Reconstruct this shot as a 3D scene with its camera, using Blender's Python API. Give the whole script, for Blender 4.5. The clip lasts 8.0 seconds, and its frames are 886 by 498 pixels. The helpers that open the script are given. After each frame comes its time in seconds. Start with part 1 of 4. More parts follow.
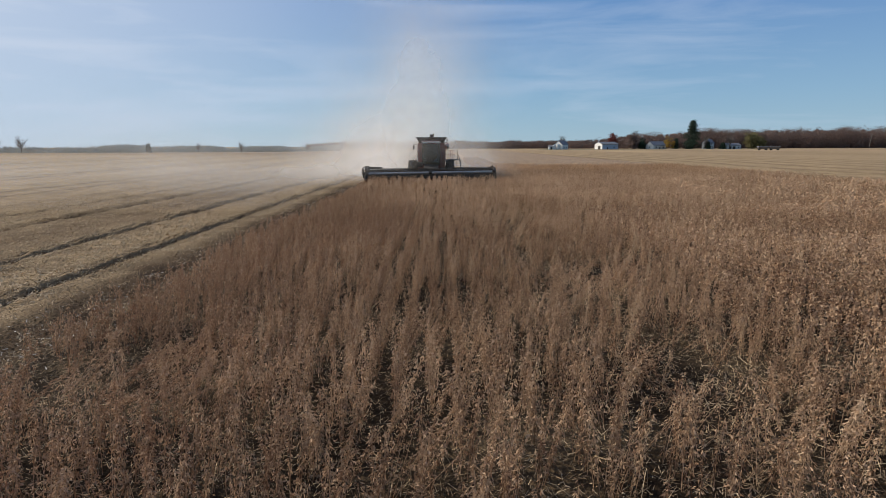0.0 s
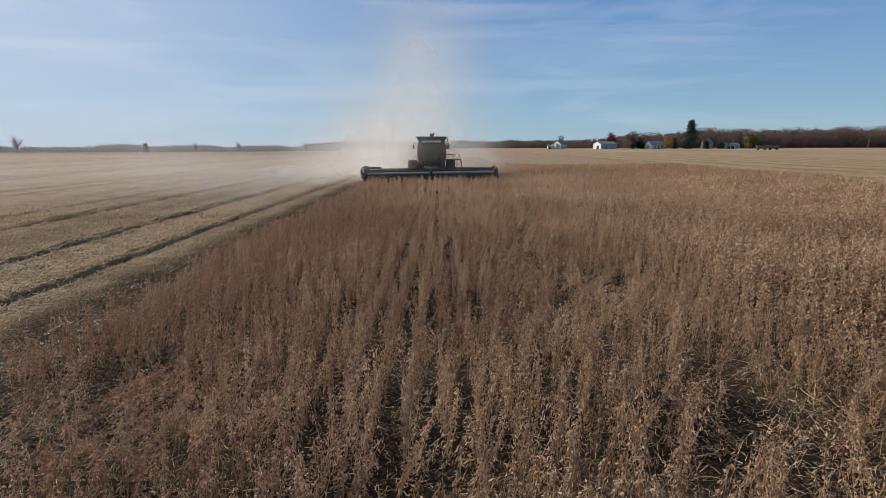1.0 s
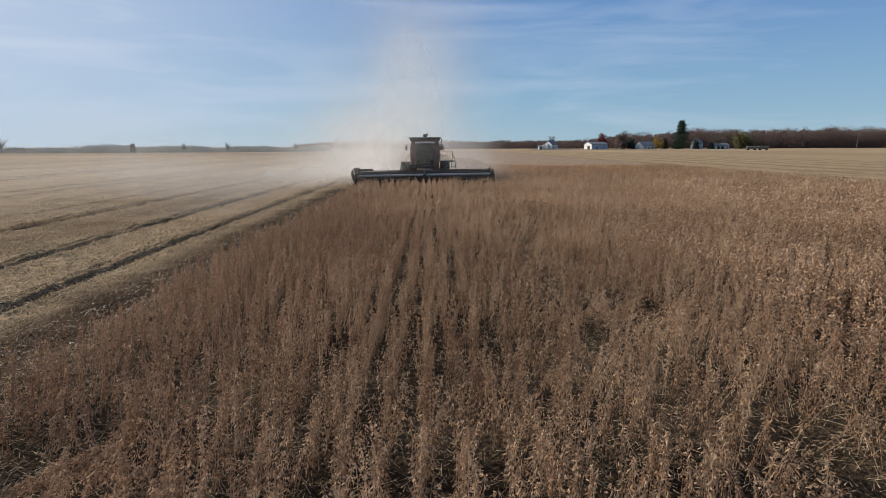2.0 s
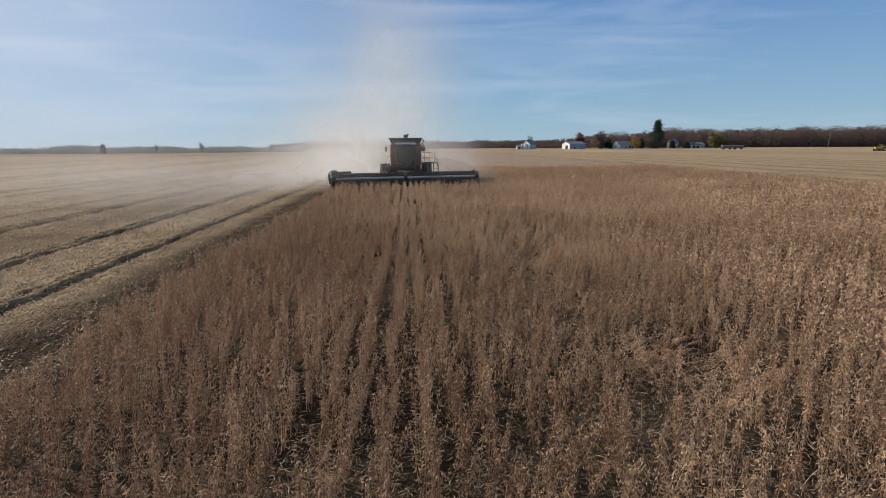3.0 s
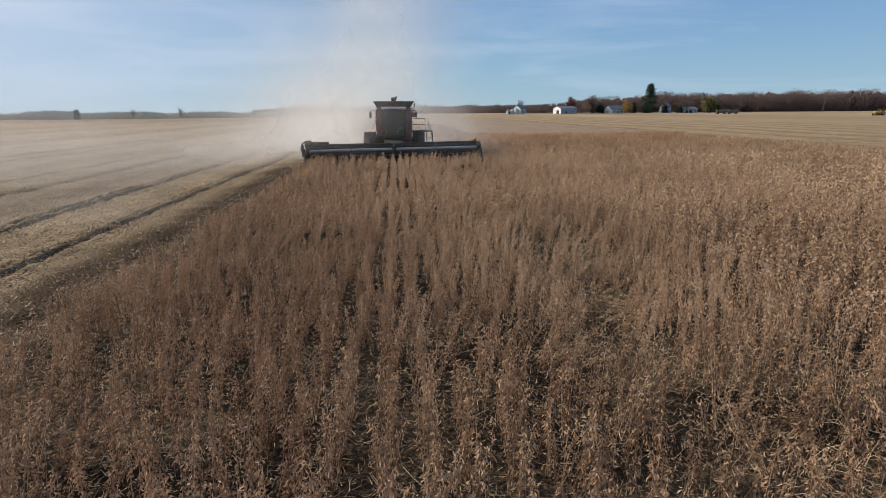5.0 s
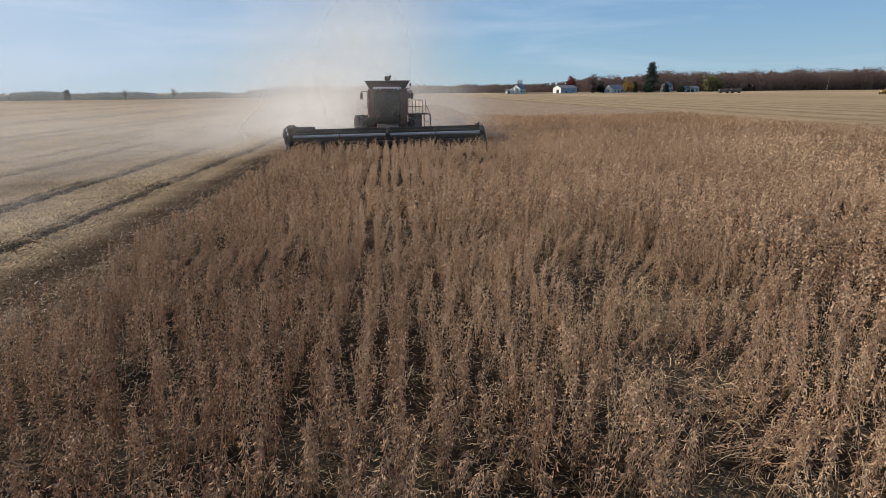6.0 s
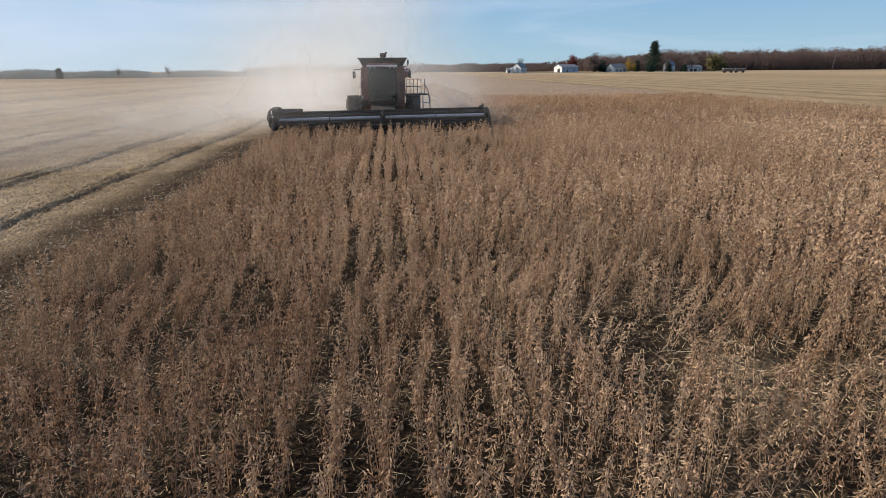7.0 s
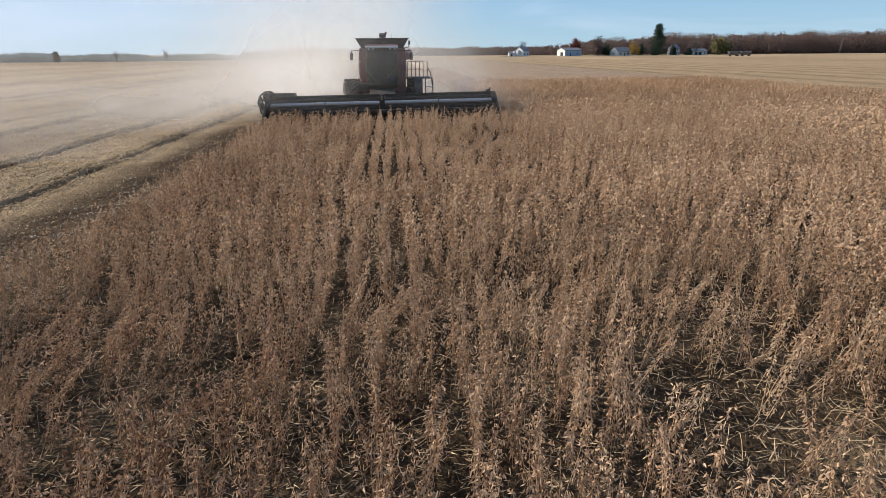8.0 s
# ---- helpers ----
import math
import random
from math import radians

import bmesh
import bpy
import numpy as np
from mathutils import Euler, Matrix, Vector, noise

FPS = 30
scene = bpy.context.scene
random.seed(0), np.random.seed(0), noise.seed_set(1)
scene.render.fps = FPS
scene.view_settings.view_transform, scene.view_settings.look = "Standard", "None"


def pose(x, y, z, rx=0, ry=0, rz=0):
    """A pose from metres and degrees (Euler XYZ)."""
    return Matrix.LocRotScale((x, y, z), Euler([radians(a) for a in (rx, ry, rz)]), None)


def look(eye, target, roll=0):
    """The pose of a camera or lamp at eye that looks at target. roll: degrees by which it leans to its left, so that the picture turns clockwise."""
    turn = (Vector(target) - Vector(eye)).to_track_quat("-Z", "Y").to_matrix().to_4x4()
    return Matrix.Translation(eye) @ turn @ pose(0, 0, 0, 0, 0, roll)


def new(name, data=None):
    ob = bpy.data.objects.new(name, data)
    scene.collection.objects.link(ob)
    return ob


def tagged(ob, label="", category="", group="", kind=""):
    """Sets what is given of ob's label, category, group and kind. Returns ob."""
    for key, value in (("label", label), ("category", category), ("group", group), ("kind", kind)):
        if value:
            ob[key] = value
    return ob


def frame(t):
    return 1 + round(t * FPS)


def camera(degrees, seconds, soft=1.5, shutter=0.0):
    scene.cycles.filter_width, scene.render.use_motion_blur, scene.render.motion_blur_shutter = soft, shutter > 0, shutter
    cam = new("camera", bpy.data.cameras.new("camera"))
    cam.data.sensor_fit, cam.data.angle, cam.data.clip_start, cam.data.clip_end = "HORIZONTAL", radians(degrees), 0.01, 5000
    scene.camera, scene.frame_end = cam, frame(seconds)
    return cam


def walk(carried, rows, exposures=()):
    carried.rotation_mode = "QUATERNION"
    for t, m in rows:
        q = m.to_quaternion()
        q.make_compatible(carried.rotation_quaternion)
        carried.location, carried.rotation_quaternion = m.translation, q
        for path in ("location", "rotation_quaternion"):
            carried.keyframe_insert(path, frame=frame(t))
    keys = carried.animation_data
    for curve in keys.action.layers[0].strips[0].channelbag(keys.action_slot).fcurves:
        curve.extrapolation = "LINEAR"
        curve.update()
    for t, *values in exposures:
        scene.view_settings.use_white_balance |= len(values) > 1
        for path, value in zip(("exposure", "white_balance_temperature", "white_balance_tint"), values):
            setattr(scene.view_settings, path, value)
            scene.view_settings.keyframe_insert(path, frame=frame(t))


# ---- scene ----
cam = camera(72.6, 8.0, soft=0.6)
PATH = [
    (0, (0.928, -48.965, 3.119), (0.934, -46.993, 2.783), -0.15),
    (0.5, (0.839, -48.435, 3.11), (0.847, -46.463, 2.774), -0.15),
    (1, (0.731, -47.797, 3.106), (0.743, -45.826, 2.769), -0.15),
    (1.5, (0.6, -46.966, 3.123), (0.617, -44.995, 2.787), -0.15),
    (3, (0.26, -43.714, 3.255), (0.372, -41.745, 2.918), -0.3),
    (3.5, (0.145, -42.31, 3.265), (0.274, -40.344, 2.924), -0.4),
    (4, (0.096, -40.666, 3.26), (0.235, -38.707, 2.884), -0.4),
    (5.5, (0.322, -34.911, 3.264), (0.471, -32.975, 2.787), -0.4),
    (6, (0.444, -33.103, 3.308), (0.594, -31.174, 2.799), -0.5),
    (6.5, (0.542, -31.508, 3.34), (0.693, -29.589, 2.8), -0.5),
    (7, (0.604, -30.238, 3.271), (0.755, -28.328, 2.70), -0.4),
    (7.5, (0.638, -29.227, 3.206), (0.787, -27.327, 2.603), -0.4),
    (8, (0.647, -28.288, 3.161), (0.792, -26.393, 2.543), -0.4),
]
walk(cam, [(t, look(eye, target, roll)) for t, eye, target, roll in PATH],
     [(0.0, 0.05, 5850, 10), (3.5, 0.05, 5850, 10), (5.5, 0.14, 5850, 10), (6.2, 0.16, 5850, 10), (8.0, 0.40, 5850, 10)])

# ---- light ----
SUN_AZ, SUN_EL = radians(-69), radians(28)          # from +y, clockwise; above the horizon
world = bpy.data.worlds.new("sky")
scene.world = world
world.use_nodes = True
wn, wl = world.node_tree.nodes, world.node_tree.links
wn.clear()
sky = wn.new("ShaderNodeTexSky")
sky.sky_type, sky.sun_disc = "NISHITA", False
sky.sun_elevation, sky.sun_rotation = SUN_EL, SUN_AZ
sky.altitude, sky.air_density, sky.dust_density, sky.ozone_density = 200, 1.1, 0.0, 3.0
coord = wn.new("ShaderNodeTexCoord")
streak = wn.new("ShaderNodeMapping")
streak.inputs["Scale"].default_value = (1.3, 1.3, 11.0)
streak.inputs["Rotation"].default_value = (0.0, radians(5), 0.0)
wl.new(coord.outputs["Generated"], streak.inputs["Vector"])
cirrus = wn.new("ShaderNodeTexNoise")
cirrus.inputs["Scale"].default_value, cirrus.inputs["Detail"].default_value = 1.7, 7
cirrus.inputs["Roughness"].default_value, cirrus.inputs["Distortion"].default_value = 0.55, 0.5
wl.new(streak.outputs["Vector"], cirrus.inputs["Vector"])
thick = wn.new("ShaderNodeMapRange")
thick.inputs["From Min"].default_value, thick.inputs["From Max"].default_value = 0.47, 0.80
thick.inputs["To Min"].default_value, thick.inputs["To Max"].default_value = 0.0, 0.5
wl.new(cirrus.outputs["Fac"], thick.inputs["Value"])
# the thin cloud brightens towards the sun
glow = wn.new("ShaderNodeVectorMath")
glow.operation = "DOT_PRODUCT"
glow.inputs[1].default_value = (math.sin(SUN_AZ) * math.cos(SUN_EL), math.cos(SUN_AZ) * math.cos(SUN_EL), math.sin(SUN_EL))
wl.new(coord.outputs["Generated"], glow.inputs[0])
halo = wn.new("ShaderNodeMapRange")
halo.inputs["From Min"].default_value, halo.inputs["From Max"].default_value = 0.40, 0.94
halo.inputs["To Min"].default_value, halo.inputs["To Max"].default_value = 0.03, 1.0
wl.new(glow.outputs["Value"], halo.inputs["Value"])
both = wn.new("ShaderNodeMath")
both.operation, both.use_clamp = "ADD", True
wl.new(thick.outputs["Result"], both.inputs[0])
wl.new(halo.outputs["Result"], both.inputs[1])
# clear autumn air: paler and hazier low over the horizon
height = wn.new("ShaderNodeSeparateXYZ")
wl.new(coord.outputs["Generated"], height.inputs["Vector"])
rise = wn.new("ShaderNodeMapRange")
rise.inputs["From Min"].default_value, rise.inputs["From Max"].default_value = 0.0, 0.5
wl.new(height.outputs["Z"], rise.inputs["Value"])
air = wn.new("ShaderNodeValToRGB")
for at, c in ((0.0, (0.60, 0.87, 1.0)), (0.16, (0.46, 0.74, 0.98)), (0.42, (0.26, 0.50, 0.90))):
    e = air.color_ramp.elements.new(at)
    e.color = (*c, 1)
air.color_ramp.elements.remove(air.color_ramp.elements[0])
air.color_ramp.elements[-1].color = (0.17, 0.36, 0.74, 1)
wl.new(rise.outputs["Result"], air.inputs["Fac"])
scale = wn.new("ShaderNodeVectorMath")
scale.operation = "SCALE"
scale.inputs["Scale"].default_value = 10.3
wl.new(air.outputs["Color"], scale.inputs[0])
hazy = wn.new("ShaderNodeMix")
hazy.data_type = "RGBA"
hazy.inputs["Factor"].default_value = 0.75
wl.new(sky.outputs["Color"], hazy.inputs["A"])
wl.new(scale.outputs["Vector"], hazy.inputs["B"])
veil = wn.new("ShaderNodeMix")
veil.data_type = "RGBA"
veil.inputs["B"].default_value = (10.2, 10.9, 11.9, 1)
wl.new(both.outputs[0], veil.inputs["Factor"])
wl.new(hazy.outputs["Result"], veil.inputs["A"])
back = wn.new("ShaderNodeBackground")
back.inputs["Strength"].default_value = 0.058
wl.new(veil.outputs["Result"], back.inputs["Color"])
out = wn.new("ShaderNodeOutputWorld")
wl.new(back.outputs["Background"], out.inputs["Surface"])

lamp = bpy.data.lights.new("sun", "SUN")
lamp.energy, lamp.angle, lamp.color = 5.0, radians(0.6), (1.0, 0.875, 0.71)
sun = new("sun", lamp)
away = Vector((math.sin(SUN_AZ) * math.cos(SUN_EL), math.cos(SUN_AZ) * math.cos(SUN_EL), math.sin(SUN_EL)))
sun.matrix_world = look(away * 100, (0, 0, 0))


# ---- materials ----
def surface(name, stops, scale=4.0, rough=0.8, bump=0.0, metal=0.0, detail=6.0, fine=None, stretch=(1, 1, 1),
            island=0.0, obj=0.0, translucent=0.0, sheen_spec=0.4, generated=False, depth=0.05):
    """A material whose colour runs over noise at two scales. stops: colours from low to high."""
    m = bpy.data.materials.new(name)
    m.use_nodes = True
    n, l = m.node_tree.nodes, m.node_tree.links
    p = n["Principled BSDF"]
    tc = n.new("ShaderNodeTexCoord")
    mp = n.new("ShaderNodeMapping")
    mp.inputs["Scale"].default_value = stretch
    l.new(tc.outputs["Generated" if generated else "Object"], mp.inputs["Vector"])
    big = n.new("ShaderNodeTexNoise")
    big.inputs["Scale"].default_value, big.inputs["Detail"].default_value = scale, detail
    big.inputs["Roughness"].default_value = 0.62
    l.new(mp.outputs["Vector"], big.inputs["Vector"])
    small = n.new("ShaderNodeTexNoise")
    small.inputs["Scale"].default_value, small.inputs["Detail"].default_value = fine or scale * 9, 4
    l.new(mp.outputs["Vector"], small.inputs["Vector"])
    mix = n.new("ShaderNodeMath")
    mix.operation = "MULTIPLY_ADD"
    mix.inputs[1].default_value = 0.4
    l.new(small.outputs["Fac"], mix.inputs[0])
    part_of = n.new("ShaderNodeMath")
    part_of.operation = "MULTIPLY"
    part_of.inputs[1].default_value = 0.6
    l.new(big.outputs["Fac"], part_of.inputs[0])
    l.new(part_of.outputs[0], mix.inputs[2])
    value = mix.outputs[0]
    for strength, node, socket in ((island, "ShaderNodeNewGeometry", "Random Per Island"), (obj, "ShaderNodeObjectInfo", "Random")):
        if strength:
            info = n.new(node)
            shift = n.new("ShaderNodeMath")
            shift.operation = "MULTIPLY_ADD"
            shift.inputs[1].default_value = strength
            l.new(info.outputs[socket], shift.inputs[0])
            off = n.new("ShaderNodeMath")
            off.operation = "SUBTRACT"
            off.inputs[1].default_value = strength / 2
            l.new(value, off.inputs[0])
            l.new(off.outputs[0], shift.inputs[2])
            value = shift.outputs[0]
    ramp = n.new("ShaderNodeValToRGB")
    els = ramp.color_ramp.elements
    while len(els) < len(stops):
        els.new(0.5)
    for i, c in enumerate(stops):
        els[i].position = 0.28 + 0.44 * i / max(1, len(stops) - 1)
        els[i].color = (*c, 1)
    l.new(value, ramp.inputs["Fac"])
    l.new(ramp.outputs["Color"], p.inputs["Base Color"])
    p.inputs["Roughness"].default_value, p.inputs["Metallic"].default_value = rough, metal
    p.inputs["Specular IOR Level"].default_value = sheen_spec
    if bump:
        b = n.new("ShaderNodeBump")
        b.inputs["Strength"].default_value, b.inputs["Distance"].default_value = bump, depth
        l.new(value, b.inputs["Height"])
        l.new(b.outputs["Normal"], p.inputs["Normal"])
    if translucent:
        t = n.new("ShaderNodeBsdfTranslucent")
        l.new(ramp.outputs["Color"], t.inputs["Color"])
        s = n.new("ShaderNodeMixShader")
        s.inputs["Fac"].default_value = translucent
        l.new(p.outputs["BSDF"], s.inputs[1])
        l.new(t.outputs["BSDF"], s.inputs[2])
        l.new(s.outputs["Shader"], n["Material Output"].inputs["Surface"])
    return m


def tinted(m, attribute, colour, low=0.0, high=1.0):
    """Blend a material's colour towards another by a point attribute of the mesh."""
    n, l = m.node_tree.nodes, m.node_tree.links
    ramp = next(x for x in n if x.type == "VALTORGB")
    a = n.new("ShaderNodeAttribute")
    a.attribute_name = attribute
    r = n.new("ShaderNodeMapRange")
    r.inputs["To Min"].default_value, r.inputs["To Max"].default_value = low, high
    l.new(a.outputs["Fac"], r.inputs["Value"])
    users = [(k.to_socket, k.from_socket) for k in l if k.to_socket.name in ("Base Color", "Color") and k.to_node.type != "VALTORGB"]
    mixer = n.new("ShaderNodeMix")
    mixer.data_type = "RGBA"
    l.new(r.outputs["Result"], mixer.inputs["Factor"])
    l.new(users[0][1], mixer.inputs["A"])
    mixer.inputs["B"].default_value = (*colour, 1)
    for socket, _ in users:
        l.new(mixer.outputs["Result"], socket)
    return m


M_SOIL = surface("field_soil", [(0.135, 0.092, 0.053), (0.28, 0.196, 0.111), (0.43, 0.311, 0.176)], 0.35, 0.95, 1.0, fine=14.0, sheen_spec=0.04, depth=0.4)
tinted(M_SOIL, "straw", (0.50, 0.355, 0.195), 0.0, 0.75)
tinted(M_SOIL, "soil", (0.115, 0.068, 0.036), 0.0, 0.9)
# near black under the crop: shade between the plants put into the colour
tinted(M_SOIL, "mulch_and_shade", (0.020, 0.013, 0.008), 0.0, 0.95)
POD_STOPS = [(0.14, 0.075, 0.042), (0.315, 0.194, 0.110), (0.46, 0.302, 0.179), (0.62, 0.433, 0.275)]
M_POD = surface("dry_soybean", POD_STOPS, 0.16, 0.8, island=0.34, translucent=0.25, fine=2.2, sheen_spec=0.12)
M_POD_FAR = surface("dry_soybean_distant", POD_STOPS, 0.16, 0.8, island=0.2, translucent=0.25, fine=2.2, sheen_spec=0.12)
# tint and pale carry plant tone together with some painted light
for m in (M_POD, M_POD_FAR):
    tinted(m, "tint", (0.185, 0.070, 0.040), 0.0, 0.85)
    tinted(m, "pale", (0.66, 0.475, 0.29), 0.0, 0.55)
M_FARCROP = surface("far_dry_soybean", [(0.17, 0.105, 0.06), (0.27, 0.18, 0.10), (0.38, 0.27, 0.16)], 0.5, 0.8, fine=3.0, sheen_spec=0.2)
M_STRAW = surface("straw_litter", [(0.20, 0.134, 0.071), (0.41, 0.29, 0.157), (0.56, 0.42, 0.253)], 0.8, 0.85, island=0.5, sheen_spec=0.2)
M_HUSK = surface("pale_husks", [(0.30, 0.24, 0.17), (0.50, 0.43, 0.34), (0.68, 0.61, 0.51)], 0.9, 0.85, island=0.6, sheen_spec=0.2)
M_DUST = surface("field_dust", [(0.85, 0.805, 0.74), (0.92, 0.885, 0.83)], 0.5, 1.0, translucent=0.85, sheen_spec=0.0)
dn, dl = M_DUST.node_tree.nodes, M_DUST.node_tree.links
dense = dn.new("ShaderNodeAttribute")
dense.attribute_name = "thickness"
billow = dn.new("ShaderNodeTexNoise")
billow.inputs["Scale"].default_value, billow.inputs["Detail"].default_value, billow.inputs["Roughness"].default_value = 0.22, 5, 0.55
dl.new(next(x for x in dn if x.type == "TEX_COORD").outputs["Object"], billow.inputs["Vector"])
uneven = dn.new("ShaderNodeMapRange")
uneven.inputs["From Min"].default_value, uneven.inputs["From Max"].default_value = 0.30, 0.70
uneven.inputs["To Min"].default_value, uneven.inputs["To Max"].default_value = 0.78, 1.25
dl.new(billow.outputs["Fac"], uneven.inputs["Value"])
veiled = dn.new("ShaderNodeMath")
veiled.operation, veiled.use_clamp = "MULTIPLY", True
dl.new(dense.outputs["Fac"], veiled.inputs[0])
dl.new(uneven.outputs["Result"], veiled.inputs[1])
clear = dn.new("ShaderNodeBsdfTransparent")
thin_dust = dn.new("ShaderNodeMixShader")
dl.new(veiled.outputs[0], thin_dust.inputs["Fac"])
dl.new(clear.outputs["BSDF"], thin_dust.inputs[1])
dl.new(next(x for x in dn if x.type == "MIX_SHADER").outputs["Shader"], thin_dust.inputs[2])
dl.new(thin_dust.outputs["Shader"], dn["Material Output"].inputs["Surface"])
M_RED = surface("red_paint_dusty", [(0.12, 0.022, 0.019), (0.17, 0.04, 0.033), (0.24, 0.13, 0.10)], 1.6, 0.5, 0.05, fine=14)
M_BLACK = surface("black_steel_dusty", [(0.026, 0.023, 0.020), (0.05, 0.043, 0.036), (0.12, 0.10, 0.08)], 2.2, 0.78, 0.05, fine=18, sheen_spec=0.18)
M_STEEL = surface("worn_steel", [(0.30, 0.29, 0.28), (0.42, 0.41, 0.40), (0.55, 0.54, 0.52)], 3.0, 0.42, 0.03, metal=0.7, fine=25)
M_RUBBER = surface("tyre_rubber", [(0.015, 0.014, 0.013), (0.03, 0.027, 0.024), (0.10, 0.085, 0.068)], 3.5, 0.85, 0.2, fine=22)
M_WHITE = surface("white_paint", [(0.54, 0.51, 0.45), (0.70, 0.665, 0.60), (0.80, 0.765, 0.70)], 1.3, 0.6, 0.02)
M_GREYROOF = surface("grey_roof", [(0.10, 0.10, 0.105), (0.16, 0.16, 0.165), (0.22, 0.22, 0.22)], 0.8, 0.7, 0.1)
# pale metal; the shed's long side takes its blue grey as painted shade
M_SHEETING = surface("sheeting_and_shaded_wall", [(0.32, 0.34, 0.38), (0.40, 0.42, 0.46), (0.46, 0.48, 0.52)], 0.5, 0.5, 0.05, stretch=(3, 3, 0.3))
M_DARKWALL = surface("grey_siding", [(0.14, 0.135, 0.13), (0.2, 0.195, 0.185), (0.27, 0.26, 0.25)], 0.8, 0.75, 0.05)
M_BARK = surface("bark", [(0.06, 0.048, 0.038), (0.11, 0.092, 0.075), (0.17, 0.145, 0.12)], 1.5, 0.9, 0.6, stretch=(1, 1, 0.25))
M_PINE = surface("pine_needles", [(0.012, 0.025, 0.012), (0.022, 0.042, 0.02), (0.04, 0.065, 0.03)], 0.5, 0.8, island=0.5)
M_REDLEAF = surface("red_leaves", [(0.08, 0.018, 0.014), (0.15, 0.03, 0.022), (0.22, 0.055, 0.03)], 0.5, 0.8, island=0.5, translucent=0.2)
M_YELLOW = surface("yellow_leaves", [(0.30, 0.15, 0.02), (0.42, 0.25, 0.03), (0.50, 0.34, 0.06)], 0.4, 0.8, island=0.6, translucent=0.25)
M_OLIVE = surface("olive_leaves", [(0.10, 0.085, 0.03), (0.15, 0.13, 0.045), (0.21, 0.18, 0.07)], 0.4, 0.8, island=0.5, translucent=0.2)
# woodland browns raised and greyed: haze over the far trees is in the colour
M_WOODS = surface("autumn_woods", [(0.105, 0.088, 0.078), (0.135, 0.104, 0.088), (0.185, 0.108, 0.080), (0.155, 0.128, 0.098)], 0.03, 0.9, island=0.3, fine=0.4, translucent=0.3)
# hedge green lightened and greyed so its colour carries the distance haze
M_HEDGE = surface("grey_green_hedge", [(0.24, 0.265, 0.245), (0.30, 0.32, 0.285), (0.36, 0.355, 0.31)], 0.05, 0.9, island=0.3, fine=0.5, translucent=0.3)
M_YPAINT = surface("yellow_machine_paint", [(0.42, 0.25, 0.03), (0.5, 0.31, 0.05), (0.55, 0.38, 0.12)], 1.0, 0.5, 0.03)
M_WOOD = surface("weathered_pole_wood", [(0.13, 0.11, 0.09), (0.2, 0.175, 0.15), (0.27, 0.24, 0.21)], 2.0, 0.9, 0.3, stretch=(4, 4, 0.4))
M_LAMP = surface("lamp_lens", [(0.6, 0.6, 0.58), (0.75, 0.75, 0.72)], 5.0, 0.15)
M_SEAT = surface("seat_cloth", [(0.03, 0.03, 0.032), (0.05, 0.05, 0.052)], 6.0, 0.9)
M_GLASS = bpy.data.materials.new("tinted_glass")
M_GLASS.use_nodes = True
gp = M_GLASS.node_tree.nodes["Principled BSDF"]
gp.inputs["Base Color"].default_value = (0.13, 0.19, 0.16, 1)
gp.inputs["Transmission Weight"].default_value, gp.inputs["Roughness"].default_value, gp.inputs["IOR"].default_value = 1.0, 0.06, 1.1

gn, gl = M_GLASS.node_tree.nodes, M_GLASS.node_tree.links
film_noise = gn.new("ShaderNodeTexNoise")
film_noise.inputs["Scale"].default_value, film_noise.inputs["Detail"].default_value = 2.5, 6
grime = gn.new("ShaderNodeMapRange")
grime.inputs["From Min"].default_value, grime.inputs["From Max"].default_value = 0.3, 0.75
grime.inputs["To Min"].default_value, grime.inputs["To Max"].default_value = 0.12, 0.42
gl.new(film_noise.outputs["Fac"], grime.inputs["Value"])
settled = gn.new("ShaderNodeBsdfDiffuse")
settled.inputs["Color"].default_value = (0.27, 0.27, 0.22, 1)
dusty = gn.new("ShaderNodeMixShader")
gl.new(grime.outputs["Result"], dusty.inputs["Fac"])
gl.new(gp.outputs["BSDF"], dusty.inputs[1])
gl.new(settled.outputs["BSDF"], dusty.inputs[2])
gl.new(dusty.outputs["Shader"], gn["Material Output"].inputs["Surface"])
M_LAWN = surface("farm_grass", [(0.035, 0.05, 0.018), (0.055, 0.07, 0.026), (0.09, 0.095, 0.04)], 0.1, 0.9, 0.3, fine=2.0)


# ---- builders ----
def finish(name, bm, material, smooth=False):
    bmesh.ops.recalc_face_normals(bm, faces=bm.faces)
    me = bpy.data.meshes.new(name)
    bm.to_mesh(me)
    bm.free()
    me.materials.append(material)
    if smooth:
        me.polygons.foreach_set("use_smooth", [True] * len(me.polygons))
    return me


def thing(name, label, category, at=(0, 0, 0), group="", kind=""):
    ob = new(name)
    ob.location = at
    return tagged(ob, label, category, group, kind)


def part(name, bm, material, parent, label="", smooth=False):
    """Link a bmesh, given in the thing's own coordinates, as one mesh under a thing or a part."""
    ob = new(name, finish(name, bm, material, smooth))
    ob.parent = parent
    return tagged(ob, label)


def box(bm, c, s, rx=0, ry=0, rz=0, bevel=0.0):
    made = bmesh.ops.create_cube(bm, size=1.0, matrix=pose(*c, rx, ry, rz) @ Matrix.Diagonal((*s, 1)))
    if bevel:
        edges = list({e for v in made["verts"] for e in v.link_edges})
        bmesh.ops.bevel(bm, geom=edges, offset=bevel, segments=2, affect="EDGES", profile=0.6)
    return bm


